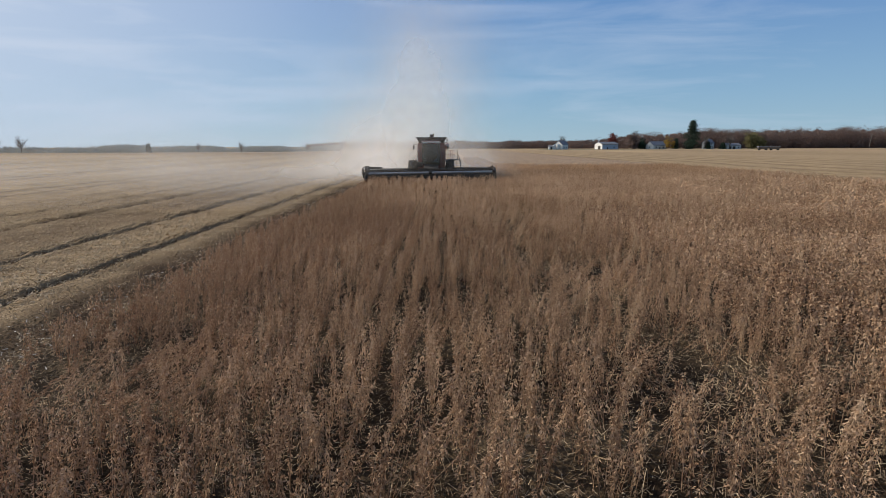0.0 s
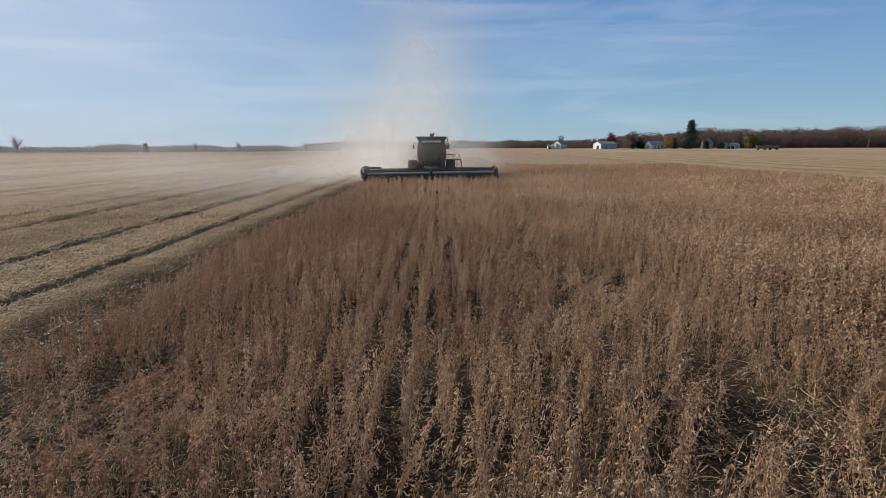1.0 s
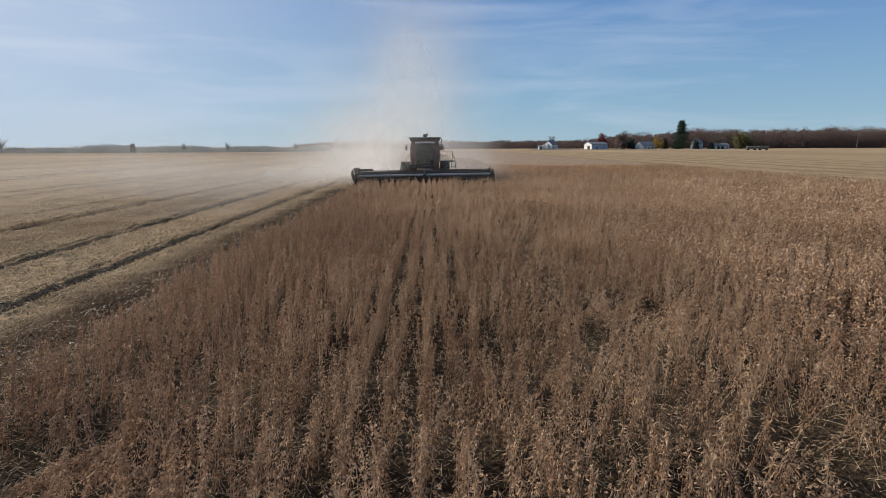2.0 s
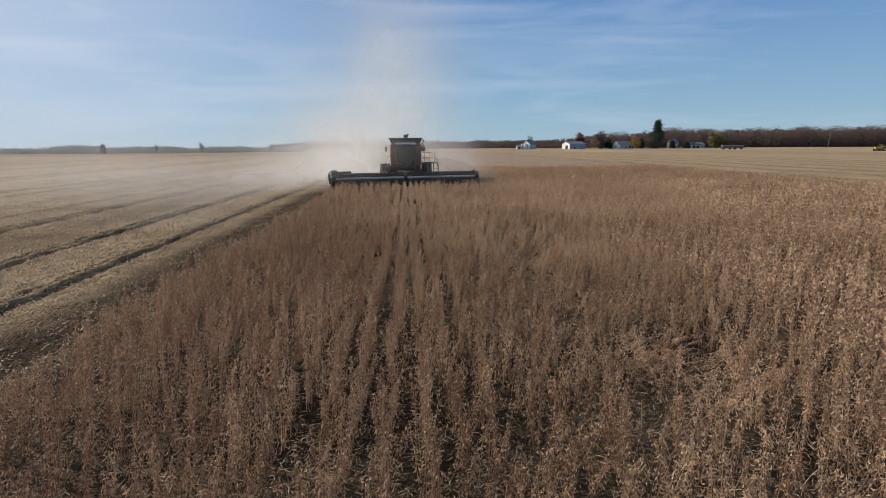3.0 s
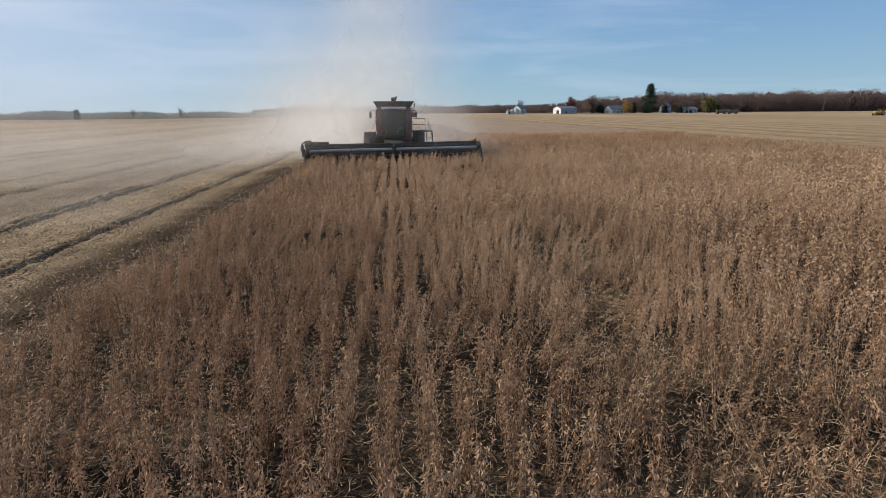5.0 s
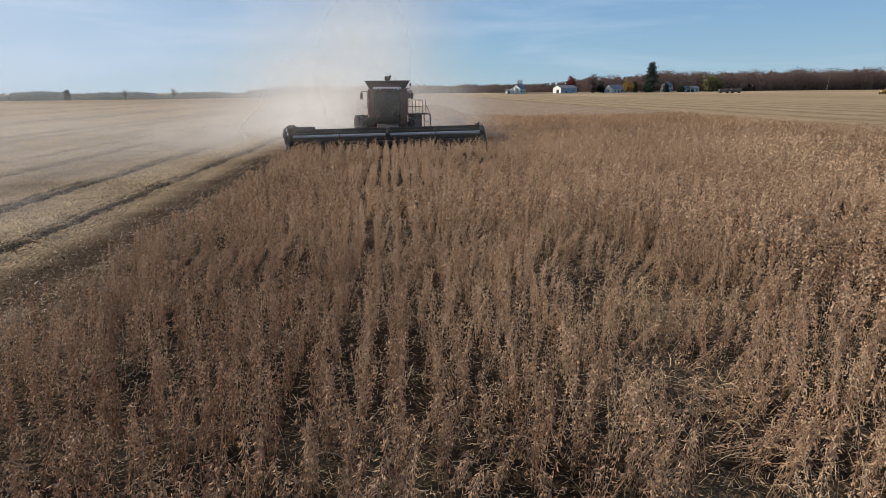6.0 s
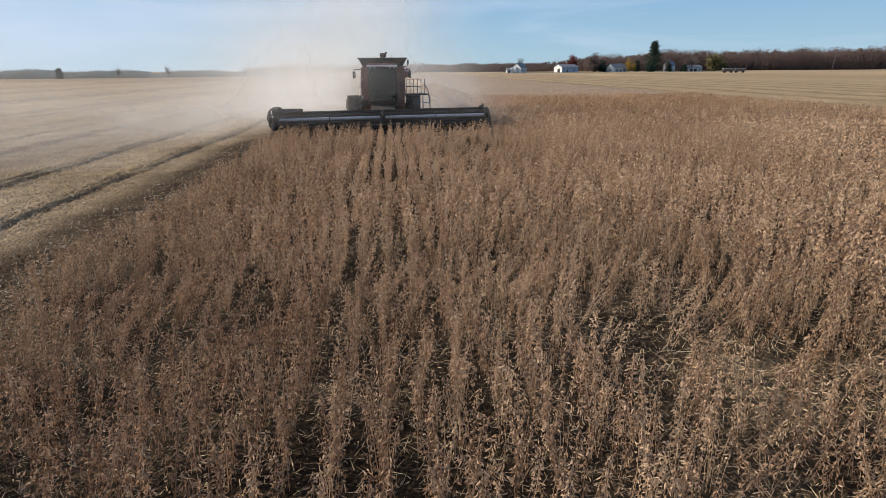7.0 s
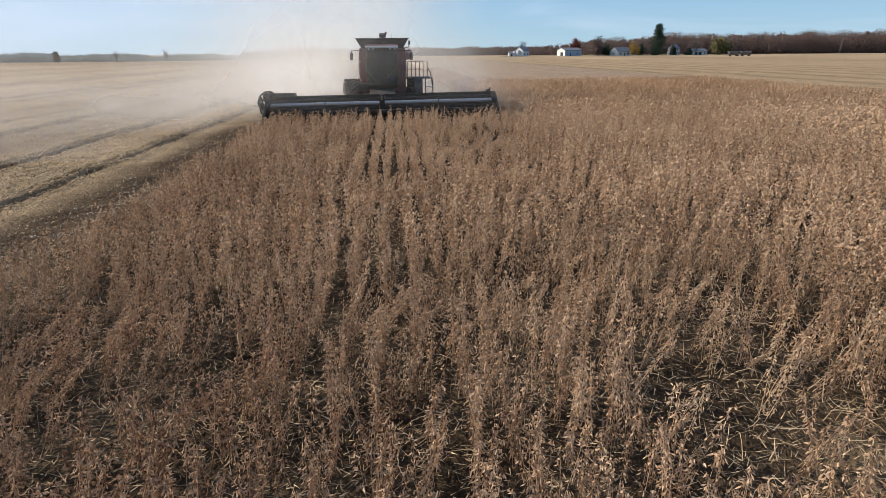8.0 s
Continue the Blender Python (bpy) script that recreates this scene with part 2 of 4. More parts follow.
def rod(bm, a, b, r, r2=None, n=8):
    a, b = Vector(a), Vector(b)
    turn = (b - a).to_track_quat("Z", "Y").to_matrix().to_4x4()
    bmesh.ops.create_cone(bm, cap_ends=True, segments=n, radius1=r, radius2=r if r2 is None else r2, depth=(b - a).length,
                          matrix=Matrix.Translation((a + b) / 2) @ turn)
    return bm


def bent(bm, points, r, n=7):
    for a, b in zip(points, points[1:]):
        rod(bm, a, b, r, n=n)
    return bm


def prism(bm, outline, x0, x1):
    """A solid with an outline in y and z, from x0 to x1."""
    one = [bm.verts.new((x0, y, z)) for y, z in outline]
    two = [bm.verts.new((x1, y, z)) for y, z in outline]
    k = len(outline)
    bm.faces.new(one), bm.faces.new(two[::-1])
    for i in range(k):
        bm.faces.new((one[i], two[i], two[(i + 1) % k], one[(i + 1) % k]))
    return bm


def B():
    return bmesh.new()


def raw_mesh(name, verts, tris, material, attributes=()):
    """A mesh of triangles from arrays, with point attributes."""
    me = bpy.data.meshes.new(name)
    me.vertices.add(len(verts))
    me.vertices.foreach_set("co", np.ascontiguousarray(verts, dtype=np.float32).ravel())
    me.loops.add(tris.size)
    me.loops.foreach_set("vertex_index", np.ascontiguousarray(tris, dtype=np.int32).ravel())
    me.polygons.add(len(tris))
    me.polygons.foreach_set("loop_start", np.arange(0, tris.size, 3, dtype=np.int32))
    me.update(calc_edges=True)
    for key, values in attributes:
        me.attributes.new(key, "FLOAT", "POINT").data.foreach_set("value", np.ascontiguousarray(values, dtype=np.float32))
    me.materials.append(material)
    return me


RNG = np.random.default_rng(7)
LATTICE = np.random.default_rng(3).random((256, 256))


def patchy(x, y, size):
    """Smooth noise from 0 to 1 with patches of about that size."""
    u, v = np.asarray(x, float) / size + 71.3, np.asarray(y, float) / size + 38.7
    i, j = np.floor(u).astype(int), np.floor(v).astype(int)
    a, b = u - i, v - j
    a, b = a * a * (3 - 2 * a), b * b * (3 - 2 * b)
    g = lambda p, q: LATTICE[p % 256, q % 256]
    return (g(i, j) * (1 - a) + g(i + 1, j) * a) * (1 - b) + (g(i, j + 1) * (1 - a) + g(i + 1, j + 1) * a) * b


# ---- the ground ----
CROP_LEFT, CROP_RIGHT, HEADER = -5.0, 32.0, 5.35
RUTS = [(-8.0, 0.17, 0.085), (-8.45, 0.09, 0.05), (-10.95, 0.18, 0.075), (-11.45, 0.13, 0.07), (-15.75, 0.18, 0.075), (-16.25, 0.15, 0.08), (-18.9, 0.16, 0.05),
        (-27.0, 0.25, 0.07), (-30.0, 0.25, 0.07), (-41.0, 0.35, 0.07), (-44.5, 0.35, 0.07), (-62.0, 0.6, 0.08), (-80.0, 0.8, 0.08)]


def rut_shape(x, y):
    """Depth of the wheel ruts and the raised crumbs beside them, and how bare the soil is."""
    h, bare = np.zeros_like(x), np.zeros_like(x)
    for n, (c, w, d) in enumerate(RUTS):
        wander = 0.12 * (patchy(y, 0 * y + 9 * n, 9.0) - 0.5) + 0.1 * (patchy(y, 0 * y + 5 * n, 0.8) - 0.5)
        rough = 0.35 + 0.7 * patchy(y, 0 * y + 3 * n, 0.32) + 0.6 * patchy(x, y + 7 * n, 0.16)
        e = (x - c - wander) / w
        h += -d * rough * np.exp(-e * e) + 0.55 * d * rough * (np.exp(-((e - 1.5) ** 2) * 2.2) + np.exp(-((e + 1.5) ** 2) * 2.2))
        bare += np.exp(-(e * e) * 1.1) * (0.35 + 0.9 * patchy(x, y + 50 * n, 0.3))
    return h, bare


def lines(*spans):
    out = []
    for a, b, step in spans:
        out.append(np.arange(a, b, step))
    return np.concatenate(out)


def ground_height(x, y):
    h, bare = rut_shape(x, y)
    near = (np.abs(x) < 60) & (np.abs(y) < 80)
    h = h + near * (0.055 * (patchy(x, y, 0.22) - 0.5) + 0.07 * (patchy(x, y, 0.55) - 0.5) + 0.06 * (patchy(x, y, 2.3) - 0.5))
    return h, bare


gx = np.concatenate([-np.geomspace(4000, 100, 14), lines((-90, -45, 0.8), (-45, -20, 0.4), (-20, -12, 0.16), (-12, -7.4, 0.09), (-7.4, -4.4, 0.2), (-4.4, 34, 0.8), (34, 90, 0.8)), np.geomspace(92, 4000, 16)])
gy = np.concatenate([-np.geomspace(3000, 60, 8), lines((-52, 6, 0.2), (6, 24, 0.4), (24, 70, 0.9), (70, 200, 3.0)), np.geomspace(205, 4200, 20)])
X, Y = np.meshgrid(gx, gy, indexing="ij")
Z, bare = ground_height(X, Y)
right_lines = (X > CROP_RIGHT) * (0.5 + 0.5 * np.sin(X * 2 * np.pi / 8.0 + 1.6 * patchy(X, Y, 30))) ** 3
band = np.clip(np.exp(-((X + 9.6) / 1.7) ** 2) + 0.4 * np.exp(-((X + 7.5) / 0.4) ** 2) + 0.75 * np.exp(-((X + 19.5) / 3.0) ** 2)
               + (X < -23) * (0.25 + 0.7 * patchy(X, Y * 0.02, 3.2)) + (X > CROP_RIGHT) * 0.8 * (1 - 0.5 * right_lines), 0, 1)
# straw paler towards the combine: its dusty, hazy brightness is put into the colour
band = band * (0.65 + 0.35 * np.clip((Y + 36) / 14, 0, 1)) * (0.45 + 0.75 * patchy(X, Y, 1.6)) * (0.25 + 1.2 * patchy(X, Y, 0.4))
dark_strip = 0.55 * np.exp(-((X + 13.6) / 1.2) ** 2) + 1.0 * np.exp(-((X + 6.0) / 1.0) ** 2) + 0.3 * right_lines
# dark soil in ruts and crop edge, and painted canopy shade under the plants
mulch_and_shade = 0.5 * np.clip(bare, 0, 1) * (X < CROP_LEFT) + np.where(X < CROP_LEFT, 0.66 * np.clip((X + 7.3) / 0.8, 0, 1), 1.0) * (X < CROP_RIGHT) * (Y < 0.5) * (0.6 + 0.6 * patchy(X, Y, 0.8))
dark_strip += 0.5 * ((X < -40) & (Y > 150) & (Y < 300)) * np.clip((Y - 150) / 60, 0, 1)
soil = np.clip(bare + dark_strip * (0.4 + 0.8 * patchy(X, Y, 0.7)), 0, 1)
a, b = len(gx), len(gy)
idx = np.arange(a * b).reshape(a, b)
q = np.stack([idx[:-1, :-1], idx[1:, :-1], idx[1:, 1:], idx[:-1, 1:]], -1).reshape(-1, 4)
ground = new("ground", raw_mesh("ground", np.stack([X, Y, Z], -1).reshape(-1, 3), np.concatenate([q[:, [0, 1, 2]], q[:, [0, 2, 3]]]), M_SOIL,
                                (("straw", np.clip(band, 0, 1).ravel()), ("soil", soil.ravel()), ("mulch_and_shade", np.clip(mulch_and_shade, 0, 1).ravel()))))
tagged(ground, "harvested field soil with straw residue and wheel ruts", "field", kind="structure")


# ---- crop ----
def slivers(rng, base, tip, width):
    """Pointed slivers, one triangle each, broad at the base."""
    n = len(base)
    along = tip - base
    side = np.cross(along, rng.normal(size=(n, 3)))
    side *= (width / (np.linalg.norm(side, axis=1) + 1e-9))[:, None]
    v = np.stack([base + 0.25 * along + side, tip, base - 0.1 * along - side], 1)
    return v.reshape(-1, 3), np.arange(n * 3).reshape(-1, 3)


def pods(rng, base, tip, width):
    """Plump seed pods: a kite of two faces folded along its ridge."""
    n = len(base)
    along = tip - base
    side = np.cross(along, rng.normal(size=(n, 3)))
    side *= (width / (np.linalg.norm(side, axis=1) + 1e-9))[:, None]
    fold = np.cross(along, side)
    fold *= (0.8 * width / (np.linalg.norm(fold, axis=1) + 1e-9))[:, None]
    middle = base + 0.5 * along - fold
    v = np.stack([base, middle + side, tip, middle - side], 1)
    f = np.arange(n)[:, None, None] * 4 + np.array([[0, 1, 2], [0, 2, 3]])[None]
    return v.reshape(-1, 3), f.reshape(-1, 3)


def plant(rng, stems, nodes, per_node, length, width, stalk, sides, shape=pods, reach=0.03, apart=0.055):
    """A tuft of leafless, ripe soybean stems about 0.7 m tall, each a wavering stalk with clusters of curled pods hanging close round it."""
    vv, ff, count = [], [], 0
    for _ in range(stems):
        tall = rng.uniform(0.62, 0.90)
        foot, lean, curl = rng.normal(0, apart * 0.6, 2), rng.normal(0, apart * 1.1, 2), rng.normal(0, 0.025, 2)
        at = lambda s: np.stack([foot[0] + lean[0] * s + curl[0] * np.sin(4 * s), foot[1] + lean[1] * s + curl[1] * np.sin(4 * s + 1), tall * s], -1)
        levels = np.linspace(0, 1, 3 if sides > 2 else 2)
        spine = at(levels)
        ring = np.stack([np.cos(np.arange(sides) * 2 * np.pi / sides), np.sin(np.arange(sides) * 2 * np.pi / sides), np.zeros(sides)], -1)
        sv = (spine[:, None] + ring[None] * (stalk * (1 - 0.6 * levels))[:, None, None]).reshape(-1, 3)
        sf = []
        for i in range(len(levels) - 1):
            for k in range(sides if sides > 2 else 1):
                p, q2 = i * sides + k, i * sides + (k + 1) % sides
                sf += [[p, q2, q2 + sides], [p, q2 + sides, p + sides]]
        s = np.repeat(0.16 + 0.86 * np.linspace(0, 1, nodes) ** 0.85 + rng.normal(0, 0.016, nodes), per_node) + rng.normal(0, 0.010, nodes * per_node)
        stem = at(np.clip(s, 0, 1.02))
        ang = np.repeat(rng.uniform(0, 2 * np.pi, nodes), per_node) + rng.normal(0, 1.1, len(s))
        spread = rng.uniform(0.002, reach, len(s)) * (1.15 - 0.4 * s)
        base = stem + np.stack([np.cos(ang) * spread, np.sin(ang) * spread, rng.normal(0.012, 0.012, len(s))], -1)
        fall = rng.normal(-0.85, 0.55, len(s))
        long = length * rng.uniform(0.65, 1.25, len(s))
        turn = ang + rng.normal(0, 0.5, len(s))
        tip = base + np.stack([np.cos(turn) * np.cos(fall), np.sin(turn) * np.cos(fall), np.sin(fall)], -1) * long[:, None]
        pv, pf = shape(rng, base, tip, width * rng.uniform(0.7, 1.3, len(s)))
        vv += [sv, pv]
        ff += [np.array(sf) + count, pf + count + len(sv)]
        count += len(sv) + len(pv)
    return np.concatenate(vv), np.concatenate(ff)


# bare hollows among the plants: x, y, half width, half length
HOLLOWS = [(-1.2, -23.0, 0.42, 0.5), (6.8, -18.5, 0.75, 0.45), (3.2, -23.8, 0.45, 0.8), (3.7, -42.8, 0.8, 0.7), (2.8, -35.3, 0.45, 0.7),
           (1.1, -29.4, 0.32, 0.5), (3.3, -27.2, 0.42, 0.9), (-1.9, -24.6, 0.3, 0.35), (2.6, -20.5, 0.3, 0.5)]


def hollow(x, y):
    """How far a place lies inside one of the hollows, 1 in the middle."""
    deep = np.zeros_like(x)
    for hx, hy, a, b in HOLLOWS:
        deep = np.maximum(deep, np.exp(-((x - hx) / a) ** 2 - ((y - hy) / b) ** 2))
    return deep


def sow(x0, x1, y0, y1, step, row=0.381):
    """Places along straight drilled rows, with uneven gaps."""
    rows = np.arange(math.ceil(x0 / row), math.ceil(x1 / row)) * row
    xs, ys = np.meshgrid(rows, np.arange(y0, y1, step), indexing="ij")
    xs, ys = xs.ravel(), ys.ravel()
    xs = xs + RNG.normal(0, 0.036, xs.size) + 0.17 * (patchy(xs * 9, ys, 1.6) - 0.5)
    ys = ys + RNG.normal(0, step * 0.33, ys.size)
    thin = patchy(xs, ys, 1.1) * 0.5 + patchy(xs * 1.5, ys, 0.4) * 0.5
    # a poor seam where two drill passes meet, with lodged plants and bare spots
    seam = np.exp(-((xs - 2.95) / 0.32) ** 2) * 0.22 + np.exp(-((xs - 4.3) / 1.1) ** 2) * 0.10
    ragged = np.clip((CROP_LEFT + 0.9 - xs) / 0.9, 0, 1) * 0.30
    keep = thin > 0.24 + seam + ragged + 0.7 * np.clip(hollow(xs, ys) - 0.25, 0, 1)
    return xs[keep], ys[keep]


def crop(spans, step, kinds):
    pos = [sow(*span, step) for span in spans]
    xs, ys = np.concatenate([p[0] for p in pos]), np.concatenate([p[1] for p in pos])
    which = RNG.integers(0, len(kinds), len(xs))
    vv, ff, tt, pp, count = [], [], [], [], 0
    for k, (tv, tf) in enumerate(kinds):
        x, y = xs[which == k], ys[which == k]
        n = len(x)
        if not n:
            continue
        spin, tall = RNG.uniform(0, 2 * np.pi, n), RNG.uniform(0.78, 1.10, n) * (0.90 + 0.2 * patchy(x, y, 4.0)) * (0.62 + 0.38 * np.clip((x - CROP_LEFT + 0.5 * patchy(x, y, 0.9)) / 0.9, 0, 1))
        lodged = np.clip((patchy(x + 40, y, 1.7) - 0.74) * 5, 0, 1) + np.exp(-((x - 4.0) / 0.8) ** 2) * np.clip((patchy(x, y + 90, 1.3) - 0.45) * 3, 0, 1)
        tip_over = np.clip(lodged, 0, 1) * 1.05 + np.abs(RNG.normal(0, 0.18, n)) + 0.8 * np.clip(hollow(x, y) * 1.6, 0, 1)
        way = RNG.normal(0.6, 0.9, n)
        c, s = np.cos(spin)[:, None], np.sin(spin)[:, None]
        px, py, pz = tv[None, :, 0] * c - tv[None, :, 1] * s, tv[None, :, 0] * s + tv[None, :, 1] * c, tv[None, :, 2] * tall[:, None]
        cw, sw, cl, sl = np.cos(way)[:, None], np.sin(way)[:, None], np.cos(tip_over)[:, None], np.sin(tip_over)[:, None]
        u, w = px * cw + py * sw, -px * sw + py * cw
        u, pz = u * cl + pz * sl, -u * sl + pz * cl
        px, py = u * cw - w * sw, u * sw + w * cw
        v = np.stack([px + x[:, None], py + y[:, None], np.maximum(pz, 0.02)], -1)
        vv.append(v.reshape(-1, 3))
        ff.append((tf[None] + np.arange(n)[:, None, None] * len(tv)).reshape(-1, 3) + count)
        # random plant redness, with the near left's backlit darkness mixed into the colour
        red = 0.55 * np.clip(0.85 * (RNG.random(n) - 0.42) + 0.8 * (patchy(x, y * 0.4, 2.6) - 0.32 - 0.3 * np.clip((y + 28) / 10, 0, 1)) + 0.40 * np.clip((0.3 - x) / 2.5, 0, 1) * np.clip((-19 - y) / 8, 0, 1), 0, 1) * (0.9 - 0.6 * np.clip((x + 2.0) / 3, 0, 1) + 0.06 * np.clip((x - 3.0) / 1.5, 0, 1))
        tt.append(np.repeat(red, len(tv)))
        # random paleness, plus sunlit brightness painted in with distance and to the right
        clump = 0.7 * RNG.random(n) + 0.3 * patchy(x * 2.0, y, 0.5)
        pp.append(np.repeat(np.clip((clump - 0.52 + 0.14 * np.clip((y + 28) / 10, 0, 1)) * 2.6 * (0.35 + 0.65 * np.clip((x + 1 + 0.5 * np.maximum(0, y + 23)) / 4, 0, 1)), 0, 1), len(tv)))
        count += n * len(tv)
    return np.concatenate(vv), np.concatenate(ff), np.concatenate(tt), np.concatenate(pp)


def standing(label, spans, step, kinds, material=M_POD):
    v, f, t, pale = crop(spans, step, kinds)
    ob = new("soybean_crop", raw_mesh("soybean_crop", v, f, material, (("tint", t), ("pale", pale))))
    return tagged(ob, label, "crop", kind="stuff")


fine = [plant(RNG, 3, 13, 4, 0.046, 0.0070, 0.0038, 3, reach=0.028, apart=0.042) for _ in range(16)]
medium = [plant(RNG, 2, 11, 3, 0.056, 0.0165, 0.003, 2, slivers, 0.038, 0.042) for _ in range(14)]
coarse = [plant(RNG, 3, 6, 2, 0.095, 0.032, 0.005, 2, slivers, 0.07, 0.08) for _ in range(10)]
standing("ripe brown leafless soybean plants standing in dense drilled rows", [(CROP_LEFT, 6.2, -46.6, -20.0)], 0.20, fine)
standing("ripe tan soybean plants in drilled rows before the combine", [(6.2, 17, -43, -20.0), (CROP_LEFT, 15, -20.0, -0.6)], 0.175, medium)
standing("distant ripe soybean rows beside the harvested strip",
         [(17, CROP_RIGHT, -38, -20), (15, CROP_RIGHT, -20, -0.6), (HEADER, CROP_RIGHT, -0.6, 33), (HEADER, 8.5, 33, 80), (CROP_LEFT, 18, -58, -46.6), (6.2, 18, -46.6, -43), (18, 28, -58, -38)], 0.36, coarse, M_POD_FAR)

# the far end of the standing crop: ridges of plants seen as one rough canopy
fx, fy = np.arange(HEADER + 0.8, CROP_RIGHT, 0.381), np.concatenate([np.arange(26, 120, 1.0), np.arange(120, 470, 4.0)])
X, Y = np.meshgrid(fx, fy, indexing="ij")
X = X + RNG.normal(0, 0.05, X.shape)
Z = 0.60 + 0.10 * RNG.random(X.shape) - 0.06 * (np.arange(len(fx)) % 2)[:, None]
Z *= np.clip((Y - 25) / 7, 0.1, 1)
Z[0], Z[-1], Z[:, -1] = 0, 0, 0
a, b = X.shape
idx = np.arange(a * b).reshape(a, b)
q = np.stack([idx[:-1, :-1], idx[1:, :-1], idx[1:, 1:], idx[:-1, 1:]], -1).reshape(-1, 4)
far_crop = new("soybean_crop", raw_mesh("soybean_crop", np.stack([X, Y, Z], -1).reshape(-1, 3), np.concatenate([q[:, [0, 1, 2]], q[:, [0, 2, 3]]]), M_FARCROP,
                                        (("tint", np.zeros(X.size)),)))
tagged(far_crop, "far end of the standing soybean crop", "crop", kind="stuff")


# ---- litter ----
def litter(name, label, x, y, long, wide, lift, flat, material=M_STRAW):
    n = len(x)
    z = ground_height(x, y)[0]
    ang, up = RNG.uniform(0, 2 * np.pi, n), RNG.normal(0, flat, n)
    base = np.stack([x, y, z + 0.012 + np.abs(RNG.normal(0, lift, n))], -1)
    tip = base + np.stack([np.cos(ang) * np.cos(up), np.sin(ang) * np.cos(up), np.abs(np.sin(up))], -1) * (long * RNG.uniform(0.4, 1.5, n))[:, None]
    side = np.stack([-np.sin(ang), np.cos(ang), RNG.normal(0, 0.35, n)], -1) * (wide * RNG.uniform(0.6, 1.4, n))[:, None]
    v = np.stack([base + side, tip, base - side], 1).reshape(-1, 3)
    f = np.arange(n * 3).reshape(-1, 3)
    ob = new(name, raw_mesh(name, v, f, material))
    return tagged(ob, label, "straw", kind="stuff")


n = 130000
x, y = RNG.uniform(CROP_LEFT - 0.5, 8, n), RNG.uniform(-48, -12, n)
litter("crop_litter", "pale fallen stems and leaf litter between the rows", x, y, 0.12, 0.0036, 0.04, 0.35)
n = 300000
x = -5.2 - 22 * RNG.random(n) ** 1.35
y = -47 + 80 * RNG.random(n) ** 1.4
keep = RNG.random(n) < np.clip(0.25 + 0.8 * (np.exp(-((x + 9.6) / 1.6) ** 2) + 0.3 * np.exp(-((x + 7.4) / 0.4) ** 2) + 0.6 * np.exp(-((x + 19.5) / 3) ** 2)), 0, 1)
keep &= (rut_shape(x, y)[1] < 0.75) & ((x < -7.3) | (RNG.random(n) < 0.3))
litter("chopped_straw", "chopped straw and stubble bits on the harvested soil", x[keep], y[keep], 0.085, 0.012, 0.015, 0.40)
n = 5000
x, y = RNG.normal(-5.6, 0.5, n), -46 + 62 * RNG.random(n) ** 1.3
litter("edge_litter", "pale husks and broken stems strewn along the crop edge", x, y, 0.065, 0.0075, 0.02, 0.3, M_HUSK)
rows = np.arange(math.ceil(-24 / 0.381), math.floor(-5.5 / 0.381)) * 0.381
x = np.repeat(rows, 650) + RNG.normal(0, 0.03, len(rows) * 650)
y = RNG.uniform(-48, 20, len(x))
litter("stubble", "short cut soybean stubble standing in rows", x, y, 0.12, 0.006, 0.0, 1.4)


def clods(name, label, x, y, size, material):
    """Crumbs of earth: uneven octahedra lying on the ground."""
    n = len(x)
    shape = np.array([(1, 0, 0), (-1, 0, 0), (0, 1, 0), (0, -1, 0), (0, 0, 0.8), (0, 0, -0.6)], float)
    faces = np.array([(0, 2, 4), (2, 1, 4), (1, 3, 4), (3, 0, 4), (2, 0, 5), (1, 2, 5), (3, 1, 5), (0, 3, 5)])
    r = size * RNG.uniform(0.4, 1.0, n) ** 1.5
    v = shape[None] * r[:, None, None] * RNG.uniform(0.6, 1.4, (n, 6, 1)) + RNG.normal(0, 0.15, (n, 6, 3)) * r[:, None, None]
    v += np.stack([x, y, ground_height(x, y)[0] + 0.3 * r], -1)[:, None]
    ob = new(name, raw_mesh(name, v.reshape(-1, 3), (faces[None] + np.arange(n)[:, None, None] * 6).reshape(-1, 3), material, (("soil", np.ones(n * 6)), ("straw", np.zeros(n * 6)), ("mulch_and_shade", np.repeat(RNG.uniform(0.1, 0.5, n), 6)))))
    return tagged(ob, label, "soil", kind="stuff")


n = 6500
c = np.array([r[0] for r in RUTS[:7]])[RNG.integers(0, 7, n)]
x = c + RNG.normal(0, 0.16, n)
y = -46 + 60 * RNG.random(n) ** 1.2
clods("soil_clods", "dark crumbled soil clods along the wheel ruts", x, y, 0.030, M_SOIL)
n = 2500
x, y = RNG.normal(-6.0, 0.5, n), -46 + 60 * RNG.random(n) ** 1.2
clods("soil_clods", "dark soil crumbs along the edge of the standing crop", x, y, 0.024, M_SOIL)


# long pale stems lodged across the poor seam, each a bent strip
n = 4600
x = np.where(RNG.random(n) < 0.7, RNG.normal(4.3, 1.2, n), RNG.uniform(CROP_LEFT - 0.6, 7, n))
y = RNG.uniform(-46, -16, n)
keep = patchy(x + 11, y, 1.2) + 0.5 * (RNG.random(n) - 0.5) > 0.42
x, y = x[keep], y[keep]
n = len(x)
ang, bend, long = RNG.uniform(0, 2 * np.pi, n), RNG.normal(0, 0.9, n), RNG.uniform(0.2, 0.5, n)
z0, rise = RNG.uniform(0.02, 0.25, n), RNG.uniform(-0.1, 0.25, n)
steps = []
px, py = x.copy(), y.copy()
for k in range(5):
    a = ang + bend * k / 4
    steps.append(np.stack([px, py, z0 + rise * math.sin(k / 4 * 3.0) + 0.02], -1))
    px, py = px + np.cos(a) * long / 4, py + np.sin(a) * long / 4
